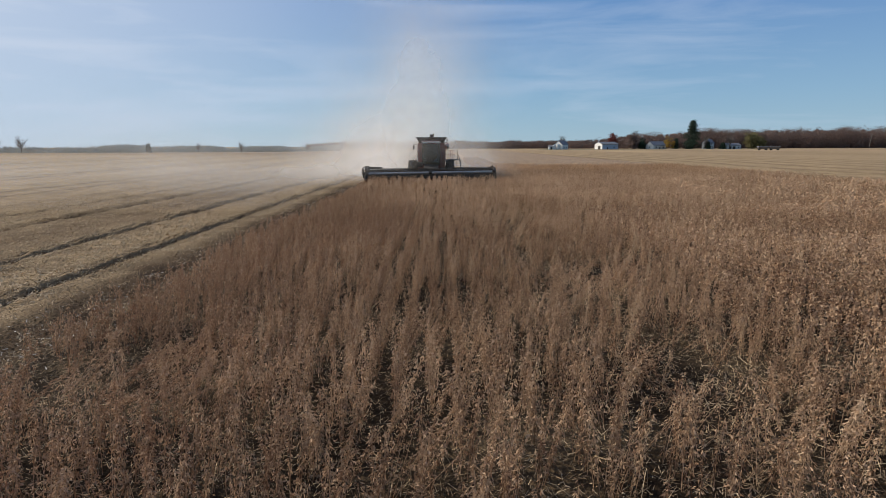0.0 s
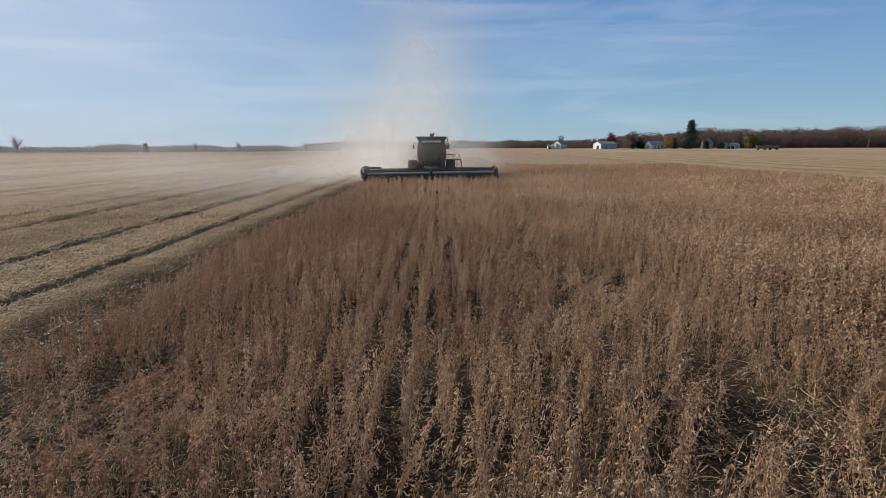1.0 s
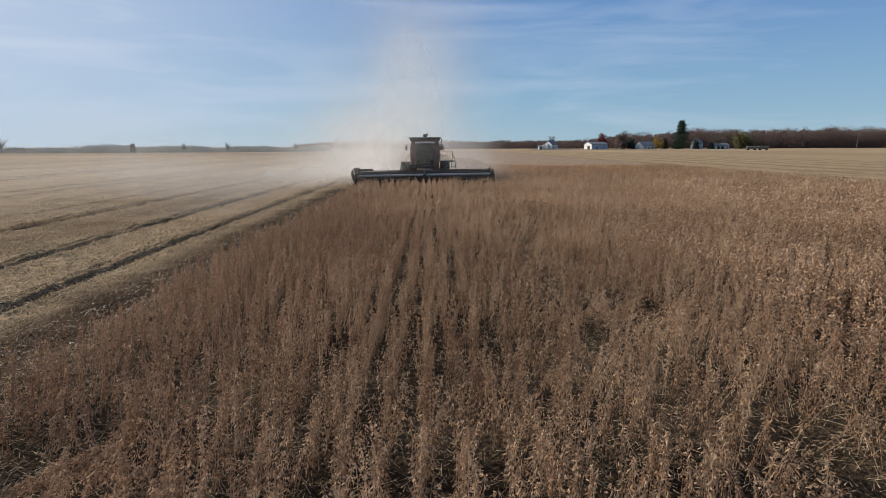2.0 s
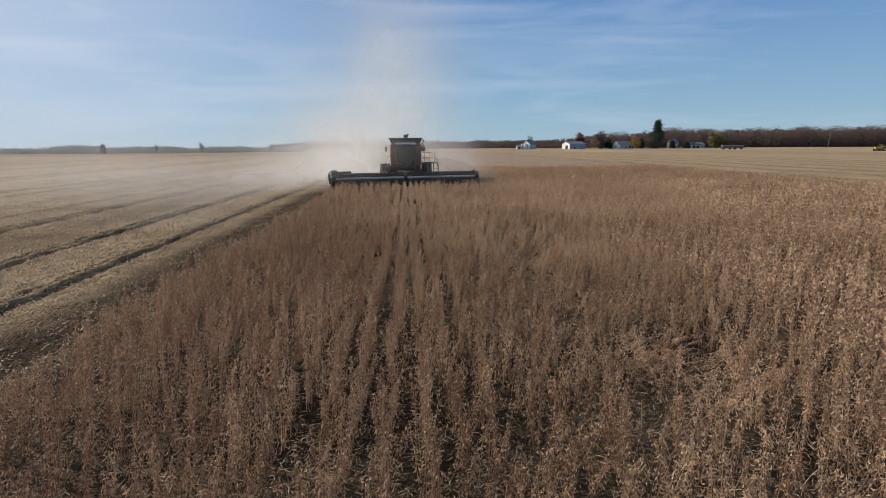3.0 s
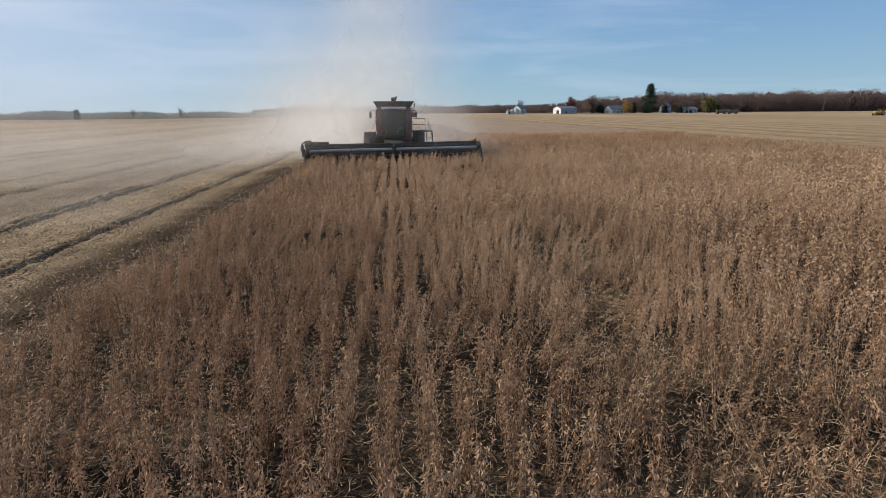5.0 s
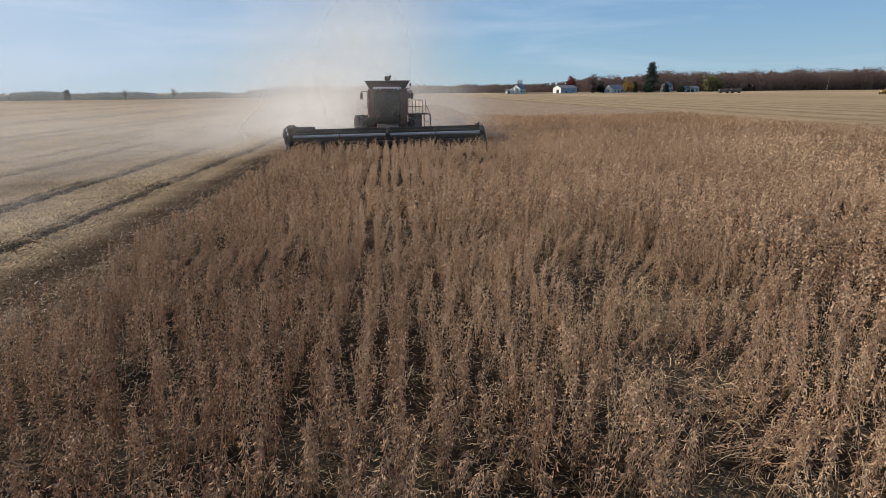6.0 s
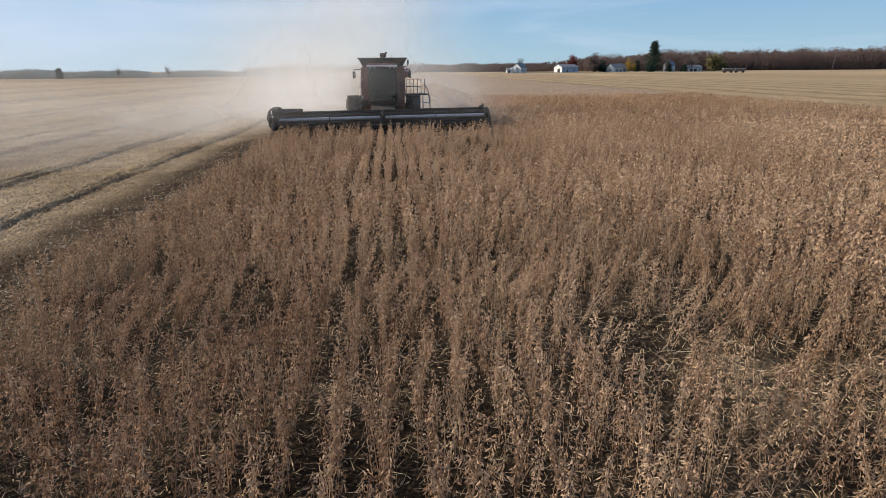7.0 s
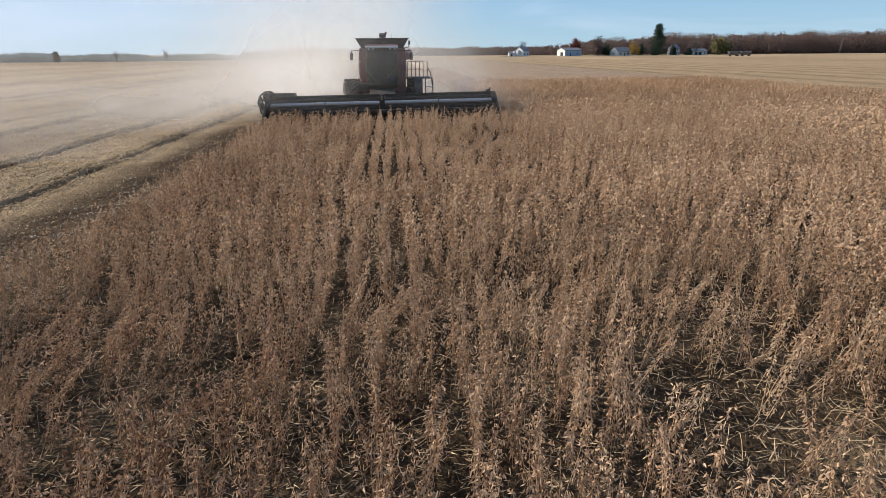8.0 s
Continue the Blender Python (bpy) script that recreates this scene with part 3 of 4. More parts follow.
spine = np.stack(steps, 1)
half = np.stack([-np.sin(ang), np.cos(ang), 0.6 + 0 * ang], -1)[:, None] * 0.0022
v = np.stack([spine - half, spine + half], 2).reshape(n, 10, 3)
strip = np.array([t for k in range(4) for t in ((2 * k, 2 * k + 1, 2 * k + 3), (2 * k, 2 * k + 3, 2 * k + 2))])
lodged = new("lodged_stems", raw_mesh("lodged_stems", v.reshape(-1, 3), (strip[None] + np.arange(n)[:, None, None] * 10).reshape(-1, 3), M_STRAW))
tagged(lodged, "long pale broken stems lodged between the rows", "straw", kind="stuff")


# ---- combine harvester ----
def wheel(parent, name, x, y, r, wide, lugs):
    """A lugged tyre with a dished rim, its axle along x."""
    bm = B()
    outline = [(-0.5, 0.62), (-0.5, 0.86), (-0.40, 0.96), (0.40, 0.96), (0.5, 0.86), (0.5, 0.62)]
    rings = []
    for k in range(36):
        t = 2 * math.pi * k / 36
        rings.append([bm.verts.new((x + u * wide, y + math.cos(t) * v * r, r + math.sin(t) * v * r)) for u, v in outline])
    for k in range(36):
        p, q2 = rings[k], rings[(k + 1) % 36]
        for i in range(6):
            bm.faces.new((p[i], q2[i], q2[(i + 1) % 6], p[(i + 1) % 6]))
    for k in range(lugs):
        t = 2 * math.pi * k / lugs
        for s in (-1, 1):
            tt = t + s * math.pi / lugs / 2
            m = pose(x + s * wide * 0.24, y, r) @ Matrix.Rotation(tt, 4, "X") @ pose(0, 0, r * 0.965, 0, 0, s * 38)
            bmesh.ops.create_cube(bm, size=1, matrix=m @ Matrix.Diagonal((wide * 0.58, 0.075, r * 0.085, 1)))
    tyre = part(name, bm, M_RUBBER, parent, "dusty black lugged tyre")
    bm = B()
    rod(bm, (x - wide * 0.36, y, r), (x + wide * 0.36, y, r), r * 0.63, n=28)
    rod(bm, (x - wide * 0.42, y, r), (x + wide * 0.42, y, r), r * 0.2, n=16)
    for k in range(8):
        t = 2 * math.pi * k / 8
        rod(bm, (x - wide * 0.40, y + math.cos(t) * r * 0.33, r + math.sin(t) * r * 0.33), (x + wide * 0.40, y + math.cos(t) * r * 0.33, r + math.sin(t) * r * 0.33), 0.025, n=6)
    part("rim", bm, M_STEEL, tyre, "dusty steel wheel rim")


def combine_harvester():
    top = thing("combine_harvester", "dusty red combine harvester with wide header cutting standing soybeans", "combine", (0.1, 0, 0))
    body = B()
    prism(body, [(4.0, 1.25), (4.0, 3.42), (8.6, 3.42), (10.6, 3.05), (11.2, 2.2), (10.8, 1.1), (7.0, 0.95)], -1.16, 1.16)
    bmesh.ops.bevel(body, geom=body.edges[:], offset=0.05, segments=2, affect="EDGES")
    shell = part("body", body, M_RED, top, "dusty dark red sheet metal body")
    for s in (-1, 1):
        bm = B()
        box(bm, (s * 1.19, 6.3, 2.55), (0.06, 3.6, 1.3), bevel=0.02)
        part("side_panel", bm, M_RED, shell)
        bm = B()
        box(bm, (s * 1.19, 9.2, 2.1), (0.06, 1.7, 1.2), bevel=0.02)
        part("rear_panel", bm, M_RED, shell)
    # cab
    bm = B()
    box(bm, (0, 3.35, 1.62), (1.46, 1.5, 0.14), bevel=0.03)
    cab = part("cab_floor", bm, M_BLACK, top)
    for s in (-1, 1):
        bm = B()
        bent(bm, [(s * 0.66, 2.62, 1.66), (s * 0.74, 2.48, 2.4), (s * 0.70, 2.62, 3.36)], 0.045)
        part("front_pillar", bm, M_BLACK, cab)
        bm = B()
        box(bm, (s * 0.74, 3.95, 2.5), (0.10, 0.14, 1.75), bevel=0.02)
        part("rear_pillar", bm, M_RED, cab)
        bm = B()
        box(bm, (s * 0.75, 3.25, 2.5), (0.012, 1.3, 1.62))
        part("side_window", bm, M_GLASS, cab, "dusty tinted cab side window")
    bm = B()
    g, last = [], None
    for i in range(13):
        u = -1 + i / 6
        col = []
        for k in range(7):
            w = k / 6
            col.append(bm.verts.new((u * (0.66 + 0.06 * math.sin(w * 3)), 2.50 - 0.16 * (1 - u * u) - 0.12 * math.sin(w * math.pi) + 0.1 * w, 1.70 + 1.64 * w)))
        if last:
            for k in range(6):
                bm.faces.new((last[k], col[k], col[k + 1], last[k + 1]))
        last = col
    bmesh.ops.solidify(bm, geom=bm.faces[:], thickness=0.012)
    part("windscreen", bm, M_GLASS, cab, "curved dusty tinted windscreen", smooth=True)
    bm = B()
    box(bm, (0.0, 3.2, 3.46), (1.58, 1.75, 0.10), bevel=0.04)
    roof = part("cab_roof", bm, M_WHITE, cab, "pale cab roof edge", )
    bm = B()
    box(bm, (0.0, 3.3, 3.53), (1.46, 1.5, 0.10), bevel=0.04)
    part("roof_cap", bm, M_RED, roof)
    for x in (-0.62, -0.40, 0.40, 0.62):
        bm = B()
        rod(bm, (x, 2.38, 3.37), (x, 2.44, 3.37), 0.04, n=14)
        part("work_light", bm, M_LAMP, roof, "round glass work light")
    bm = B()
    box(bm, (0, 3.55, 2.0), (0.55, 0.5, 0.14), bevel=0.04)
    box(bm, (0, 3.82, 2.42), (0.52, 0.12, 0.75), rx=-8, bevel=0.04)
    box(bm, (0, 3.55, 1.80), (0.3, 0.3, 0.28))
    part("seat", bm, M_SEAT, cab, "empty dark cloth driver's seat")
    bm = B()
    box(bm, (0, 3.90, 2.5), (1.34, 0.04, 1.70))
    part("cab_back_wall", bm, M_SEAT, cab)
    bm = B()
    rod(bm, (0, 2.95, 1.68), (0, 3.08, 2.32), 0.045)
    for k in range(16):
        t, t2 = 2 * math.pi * k / 16, 2 * math.pi * (k + 1) / 16
        rod(bm, (0.2 * math.cos(t), 3.1 + 0.05 * math.sin(t), 2.34 + 0.19 * math.sin(t)), (0.2 * math.cos(t2), 3.1 + 0.05 * math.sin(t2), 2.34 + 0.19 * math.sin(t2)), 0.014, n=5)
    part("steering_column", bm, M_BLACK, cab)
    # panels beside the cab, in front of the grain tank
    for s, a, c in ((-1, -1.14, -0.72), (1, 0.72, 1.16)):
        bm = B()
        box(bm, ((a + c) / 2, 3.93, 2.58), (c - a, 0.10, 1.68), bevel=0.025)
        part("front_panel", bm, M_RED, shell, "red panel beside the cab")
        bm = B()
        box(bm, ((a + c) / 2, 3.87, 2.30), (0.03, 0.03, 0.5))
        part("panel_handle", bm, M_BLACK, shell)
    # grain tank
    bm = B()
    low = [(-1.05, 4.25, 3.40), (1.06, 4.25, 3.40), (1.06, 7.4, 3.40), (-1.05, 7.4, 3.40)]
    high = [(-1.32, 3.95, 3.87), (1.33, 3.95, 3.87), (1.33, 7.8, 3.87), (-1.32, 7.8, 3.87)]
    lv, hv = [bm.verts.new(p) for p in low], [bm.verts.new(p) for p in high]
    for i in range(4):
        bm.faces.new((lv[i], lv[(i + 1) % 4], hv[(i + 1) % 4], hv[i]))
    bmesh.ops.solidify(bm, geom=bm.faces[:], thickness=0.025)
    tank = part("grain_tank_extension", bm, M_BLACK, top, "dark flared grain tank extension")
    bm = B()
    for i in range(4):
        rod(bm, high[i], high[(i + 1) % 4], 0.025, n=6)
    for i in range(4):
        for w in (0.25, 0.5, 0.75):
            p, q2 = Vector(low[i]).lerp(Vector(low[(i + 1) % 4]), w), Vector(high[i]).lerp(Vector(high[(i + 1) % 4]), w)
            rod(bm, p, q2, 0.012, n=5)
    part("tank_rim", bm, M_BLACK, tank)
    bm = B()
    rod(bm, (-0.05, 5.9, 3.4), (0.02, 5.6, 4.02), 0.11, n=12)
    box(bm, (0.02, 5.55, 4.06), (0.36, 0.34, 0.16), rx=18, bevel=0.05)
    rod(bm, (0.14, 5.5, 4.06), (0.2, 5.4, 4.20), 0.06, n=8)
    part("fountain_auger", bm, M_BLACK, tank, "auger spout above the tank")
    bm = B()
    rod(bm, (0.5, 4.1, 3.5), (0.5, 4.1, 4.05), 0.008, n=5)
    part("aerial", bm, M_BLACK, top)
    # mirrors
    for s, x in ((-1, -1.46), (1, 1.42)):
        bm = B()
        bent(bm, [(s * 0.74, 2.7, 3.30), (x, 2.55, 3.28), (x, 2.55, 2.90)], 0.018)
        arm = part("mirror_arm", bm, M_BLACK, cab)
        bm = B()
        box(bm, (x, 2.52, 3.02), (0.15, 0.07, 0.34), bevel=0.025)
        part("mirror", bm, M_BLACK, arm, "black mirror housing")
    bm = B()
    bent(bm, [(1.02, 3.9, 3.40), (1.34, 3.7, 3.46), (1.36, 3.7, 3.66)], 0.02)
    box(bm, (1.36, 3.68, 3.66), (0.1, 0.06, 0.2), bevel=0.02)
    part("beacon_arm", bm, M_BLACK, top)
    # platform, rail and ladder
    bm = B()
    box(bm, (1.78, 3.9, 1.97), (1.25, 1.3, 0.07), bevel=0.015)
    deck = part("platform", bm, M_BLACK, top, "steel entry platform")
    for x in (1.24, 1.44, 1.64, 1.84, 2.03):
        bm = B()
        rod(bm, (x, 3.3, 2.0), (x, 3.3, 2.78), 0.018, n=6)
        part("rail_post", bm, M_RED, deck)
    for z in (2.40, 2.78):
        bm = B()
        rod(bm, (1.22, 3.3, z), (2.05, 3.3, z), 0.02, n=6)
        part("rail", bm, M_RED, deck)
    bm = B()
    bent(bm, [(2.24, 3.45, 2.0), (2.24, 3.45, 2.8)], 0.02)
    bent(bm, [(2.26, 3.3, 2.45), (2.40, 3.25, 2.20), (2.52, 3.2, 1.2), (2.50, 3.2, 0.9)], 0.022)
    part("ladder_handrail", bm, M_BLACK, deck)
    for x in (2.12, 2.50):
        bm = B()
        box(bm, (x, 3.2, 1.25), (0.045, 0.10, 1.45), bevel=0.01)
        part("ladder_side", bm, M_BLACK, deck)
    for z in (0.65, 0.95, 1.25, 1.55):
        bm = B()
        box(bm, (2.31, 3.2, z), (0.36, 0.16, 0.04), bevel=0.008)
        part("ladder_step", bm, M_STEEL, deck)
    bm = B()
    box(bm, (1.78, 3.6, 1.55), (0.42, 0.7, 0.75), bevel=0.04)
    part("battery_box", bm, M_BLACK, top)
    # left side fittings
    bm = B()
    rod(bm, (-1.78, 2.7, 1.30), (-1.74, 2.7, 1.80), 0.21, 0.19, n=18)
    rod(bm, (-1.74, 2.7, 1.80), (-1.72, 2.7, 1.90), 0.12, n=12)
    box(bm, (-1.72, 2.7, 1.93), (0.34, 0.2, 0.06), bevel=0.015)
    part("hydraulic_canister", bm, M_BLACK, top, "rounded dusty canister beside the feeder")
    bm = B()
    box(bm, (-0.98, 3.1, 1.55), (0.5, 0.6, 0.40), bevel=0.04)
    box(bm, (-0.98, 2.95, 1.77), (0.56, 0.1, 0.05))
    part("toolbox", bm, M_BLACK, top)
    bm = B()
    bent(bm, [(-1.06, 3.5, 1.85), (-1.16, 3.4, 1.95), (-1.20, 3.4, 2.70), (-1.08, 3.6, 2.78)], 0.018)
    part("grab_handle", bm, M_STEEL, top)
    # feeder house, axles and wheels
    bm = B()
    prism(bm, [(0.95, 0.35), (0.95, 1.15), (3.6, 1.70), (4.6, 1.70), (4.6, 1.1), (3.6, 0.95)], -0.62, 0.62)
    bmesh.ops.bevel(bm, geom=bm.edges[:], offset=0.03, segments=1, affect="EDGES")
    feeder = part("feeder_house", bm, M_BLACK, top, "dark dusty feeder house")
    for s in (-1, 1):
        bm = B()
        rod(bm, (s * 0.72, 1.6, 0.55), (s * 0.72, 3.9, 0.9), 0.055, n=10)
        part("lift_cylinder", bm, M_STEEL, feeder)
    bm = B()
    rod(bm, (-1.6, 4.7, 0.95), (1.6, 4.7, 0.95), 0.16, n=12)
    part("front_axle", bm, M_BLACK, top)
    bm = B()
    rod(bm, (-1.5, 9.3, 0.62), (1.5, 9.3, 0.62), 0.11, n=12)
    part("rear_axle", bm, M_BLACK, top)
    for s in (-1, 1):
        wheel(top, "front_tyre", s * 1.62, 4.7, 0.95, 0.78, 22)
        wheel(top, "rear_tyre", s * 1.45, 9.3, 0.62, 0.45, 18)
    bm = B()
    rod(bm, (1.28, 4.6, 3.0), (1.45, 10.2, 3.25), 0.17, n=16)
    part("unloading_auger", bm, M_RED, top, "folded unloading auger tube")
    return top


def header(top):
    """The grain header: back sheet, auger, split reel with tines, knife and end dividers, all under the combine."""
    bm = B()
    prism(bm, [(0.95, 0.12), (0.98, 1.16), (1.12, 1.20), (1.16, 0.10), (-0.55, 0.05), (-0.55, 0.09)], -5.15, 5.15)
    back = part("header_trough", bm, M_BLACK, top, "black steel header trough")
    back.rotation_euler, back.location = (0, radians(-0.8), 0), (0, 0, 0.03)
    bm = B()
    rod(bm, (-5.1, 0.52, 0.50), (5.1, 0.52, 0.50), 0.16, n=14)
    for s in (-1, 1):
        last = None
        for k in range(110):
            t = k * 0.42
            x = s * (5.05 - k * 0.041)
            p = bm.verts.new((x, 0.52 + 0.15 * math.cos(t), 0.50 + 0.15 * math.sin(t)))
            q2 = bm.verts.new((x, 0.52 + 0.29 * math.cos(t), 0.50 + 0.29 * math.sin(t)))
            if last:
                bm.faces.new((last[0], last[1], q2, p))
            last = (p, q2)
    part("auger", bm, M_BLACK, back, "dusty dark feed auger")
    bm = B()
    box(bm, (0, 1.06, 1.24), (10.2, 0.10, 0.08), bevel=0.015)
    part("top_beam", bm, M_BLACK, back)
    bm = B()
    box(bm, (0, -0.58, 0.07), (10.3, 0.09, 0.03))
    for k in range(136):
        x = -5.13 + k * 0.076
        p = [bm.verts.new(c) for c in ((x - 0.018, -0.6, 0.055), (x + 0.018, -0.6, 0.055), (x + 0.018, -0.6, 0.085), (x - 0.018, -0.6, 0.085))]
        tip = bm.verts.new((x, -0.74, 0.062))
        for i in range(4):
            bm.faces.new((p[i], p[(i + 1) % 4], tip))
    part("cutter_bar", bm, M_STEEL, back, "steel knife with pointed guards")
    # split reel: tube, bats and tines, one half each side of the middle arm
    for a, c in ((-5.0, -0.10), (0.10, 5.0)):
        bm = B()
        rod(bm, (a, -0.02, 1.0), (c, -0.02, 1.0), 0.085, n=14)
        tube = part("reel_tube", bm, M_STEEL, back, "long pale steel reel tube")
        for k in range(6):
            t = math.radians(90 + 60 * k)
            y, z = -0.02 + 0.36 * math.cos(t), 1.0 + 0.36 * math.sin(t)
            bm = B()
            rod(bm, (a, y, z), (c, y, z), 0.024, n=7)
            for i in range(int((c - a) / 0.15)):
                x = a + 0.08 + i * 0.15
                rod(bm, (x, y, z), (x, y + 0.04, z - 0.14), 0.008, 0.005, n=4)
                box(bm, (x, y, z), (0.05, 0.06, 0.06))
            part("reel_bat", bm, M_BLACK, tube)
        for x in (a + 0.02, (a + c) / 2, c - 0.02):
            bm = B()
            for k in range(6):
                t, t2 = math.radians(90 + 60 * k), math.radians(150 + 60 * k)
                p, q2 = (x, -0.02 + 0.36 * math.cos(t), 1.0 + 0.36 * math.sin(t)), (x, -0.02 + 0.36 * math.cos(t2), 1.0 + 0.36 * math.sin(t2))
                rod(bm, (x, -0.02, 1.0), p, 0.016, n=5)
                rod(bm, p, q2, 0.012, n=5)
            part("reel_spider", bm, M_BLACK, tube)
    for x in (-5.10, 0.0, 5.10):
        bm = B()
        bent(bm, [(x, 1.1, 1.18), (x, 0.55, 1.28), (x, -0.02, 1.0)], 0.05, n=8)
        rod(bm, (x, 1.05, 0.9), (x, 0.45, 1.30), 0.035, n=8)
        box(bm, (x, -0.02, 1.0), (0.14, 0.22, 0.26), bevel=0.03)
        part("reel_arm", bm, M_BLACK, back)
    bm = B()
    box(bm, (4.98, 0.9, 1.34), (0.22, 0.16, 0.16), bevel=0.03)
    rod(bm, (5.06, 0.9, 1.36), (5.06, 0.9, 1.50), 0.04, n=8)
    part("reel_motor", bm, M_BLACK, back)
    # reel drive at the stubble end: a rounded chain case, a ring and the hub that it turns
    bm = B()
    prism(bm, [(0.98, 1.10), (0.95, 1.46), (0.60, 1.60), (0.18, 1.62), (-0.10, 1.48), (-0.02, 1.16), (0.5, 1.02)], -5.30, -4.92)
    bmesh.ops.bevel(bm, geom=bm.edges[:], offset=0.06, segments=3, affect="EDGES")
    prism(bm, [(0.95, 1.30), (0.95, 1.44), (0.15, 1.52), (0.12, 1.38)], -4.92, -3.95)
    drive = part("reel_drive_case", bm, M_BLACK, back, "rounded dusty chain case at the reel's end")
    bm = B()
    for k in range(20):
        t, t2 = 2 * math.pi * k / 20, 2 * math.pi * (k + 1) / 20
        rod(bm, (-5.40, -0.02 + 0.36 * math.cos(t), 1.02 + 0.36 * math.sin(t)), (-5.40, -0.02 + 0.36 * math.cos(t2), 1.02 + 0.36 * math.sin(t2)), 0.035, n=6)
    for k in range(5):
        t = 2 * math.pi * k / 5 + 0.3
        rod(bm, (-5.40, -0.02, 1.02), (-5.40, -0.02 + 0.36 * math.cos(t), 1.02 + 0.36 * math.sin(t)), 0.025, n=5)
    rod(bm, (-5.46, -0.02, 1.02), (-5.30, -0.02, 1.02), 0.12, n=14)
    part("reel_end_ring", bm, M_BLACK, drive)
    bm = B()
    bent(bm, [(-5.34, 0.6, 1.55), (-5.50, 0.3, 1.40), (-5.52, -0.1, 1.12), (-5.40, -0.3, 0.90)], 0.035)
    part("hydraulic_hose", bm, M_RUBBER, drive, "bent black hydraulic hose")
    for s in (-1, 1):
        bm = B()
        prism(bm, [(1.16, 0.10), (1.16, 1.32), (0.55, 1.30), (-0.35, 0.82), (-0.95, 0.35), (-1.35, 0.06), (-0.6, 0.04)], s * 5.16, s * 5.30)
        bmesh.ops.bevel(bm, geom=bm.edges[:], offset=0.025, segments=2, affect="EDGES")
        end = part("crop_divider", bm, M_BLACK, back, "dusty pointed end divider")
        bm = B()
        rod(bm, (s * 5.23, -1.3, 0.10), (s * 5.23, -0.2, 1.02), 0.022, n=6)
        rod(bm, (s * 5.23, -0.2, 1.02), (s * 5.23, 0.6, 1.36), 0.022, n=6)
        part("divider_rod", bm, M_BLACK, end)


harvester = combine_harvester()
header(harvester)


# ---- dust ----
def dust_density(x, y, z, column, cloud, haze):
    """How thick the dust hangs at a place: the rising column, the billow beside the machine, the drift over the field."""
    lean = x - (0.3 - 0.10 * (z - 3)) - 1.6 * (patchy(z, 0 * z + y, 5.0) - 0.5)
    a = column * np.exp(-(lean / (3.5 + 0.14 * z)) ** 2) * np.clip((z - 1.5) / 2, 0, 1) * np.clip((21 - z) / 10, 0, 1)
    reach = np.where(x < -4.5, 5.0, 2.9)
    a = a + cloud * np.exp(-((x + 4.5) / reach) ** 2) * np.exp(-(z / (4.6 + 2.0 * patchy(x, y + z, 2.5))) ** 2)
    a = a + haze * np.clip((-5.5 - x) / 4, 0, 1) * np.clip((95 + x) / 25, 0, 1) * np.exp(-(z / (1.5 + 2.0 * patchy(x, y + 20, 9.0))) ** 1.4) * (0.3 + 1.1 * patchy(x, y, 11.0))
    a = a + 0.5 * cloud * np.exp(-((x - 3.6) / 2.2) ** 2) * np.exp(-(z / 2.8) ** 2)
    return np.clip(a * np.clip((z + 0.05) / 1.1, 0, 1) ** 0.8, 0, 0.9)


def dust_veil(label, y0, x0, x1, z0, z1, bulge, column, cloud, haze, gap=None, step=0.5, film=0.0, puff=0.0):
    """One billowing layer of the drifting dust; gap: a span of x, and a height, kept clear for the machine."""
    gx, gz = np.arange(x0, x1 + step, step), np.concatenate([np.arange(z0, z0 + 4, 0.25), np.arange(z0 + 4, z1 + step, step)]) if z1 > z0 + 4 else np.arange(z0, z1 + 0.25, 0.25)
    X, Z = np.meshgrid(gx, gz, indexing="ij")
    Y = y0 + bulge * (2 * patchy(X, Z * 1.7 + 3 * y0, 5.0) + patchy(X, Z * 1.5, 1.9) - 1.5)
    d = dust_density(X, Y, Z, column, cloud, haze)
    d = d + film * np.exp(-((X + 1.0) / 5.0) ** 2 - (Z / 3.6) ** 2) * np.clip((Z - z0) / 0.6, 0, 1)
    d = d + puff * np.exp(-((X + 8.6) / 4.2) ** 2 - (Z / 2.0) ** 2) * np.clip((Z - z0) / 1.3, 0, 1) * (0.5 + 0.9 * patchy(X, Z * 2 + y0, 1.5))
    if gap:
        off = np.maximum(np.maximum(gap[0] - X, X - gap[1]), Z - gap[2])
        d = d * np.clip(off / 1.6, 0, 1)
    a, b = X.shape
    idx = np.arange(a * b).reshape(a, b)
    q = np.stack([idx[:-1, :-1], idx[1:, :-1], idx[1:, 1:], idx[:-1, 1:]], -1).reshape(-1, 4)
    if gap:
        mx, mz = X.ravel()[q].mean(1), Z.ravel()[q].min(1)
        q = q[~((mx > gap[0]) & (mx < gap[1]) & (mz < gap[2]))]
    ob = new("dust_cloud", raw_mesh("dust_cloud", np.stack([X, Y, Z], -1).reshape(-1, 3), np.concatenate([q[:, [0, 1, 2]], q[:, [0, 2, 3]]]), M_DUST, (("thickness", d.ravel()),)))
    ob.data.polygons.foreach_set("use_smooth", [True] * len(ob.data.polygons))
    return tagged(ob, label, "dust", kind="stuff")


for y0, much in ((-19, 0.36), (-9, 0.34)):
    dust_veil("thin dust drifting low over the wheel ruts", y0, -45, 40, 0.05, 13, 0.08, 0, 0, much, step=1.0)
dust_veil("fine dust hanging over the front of the header", -2.2, -42, 44, 0.05, 16, 0.08, 0.0, 0.16, 0.20, (-5.6, 30.0, 0.6), puff=0.42)
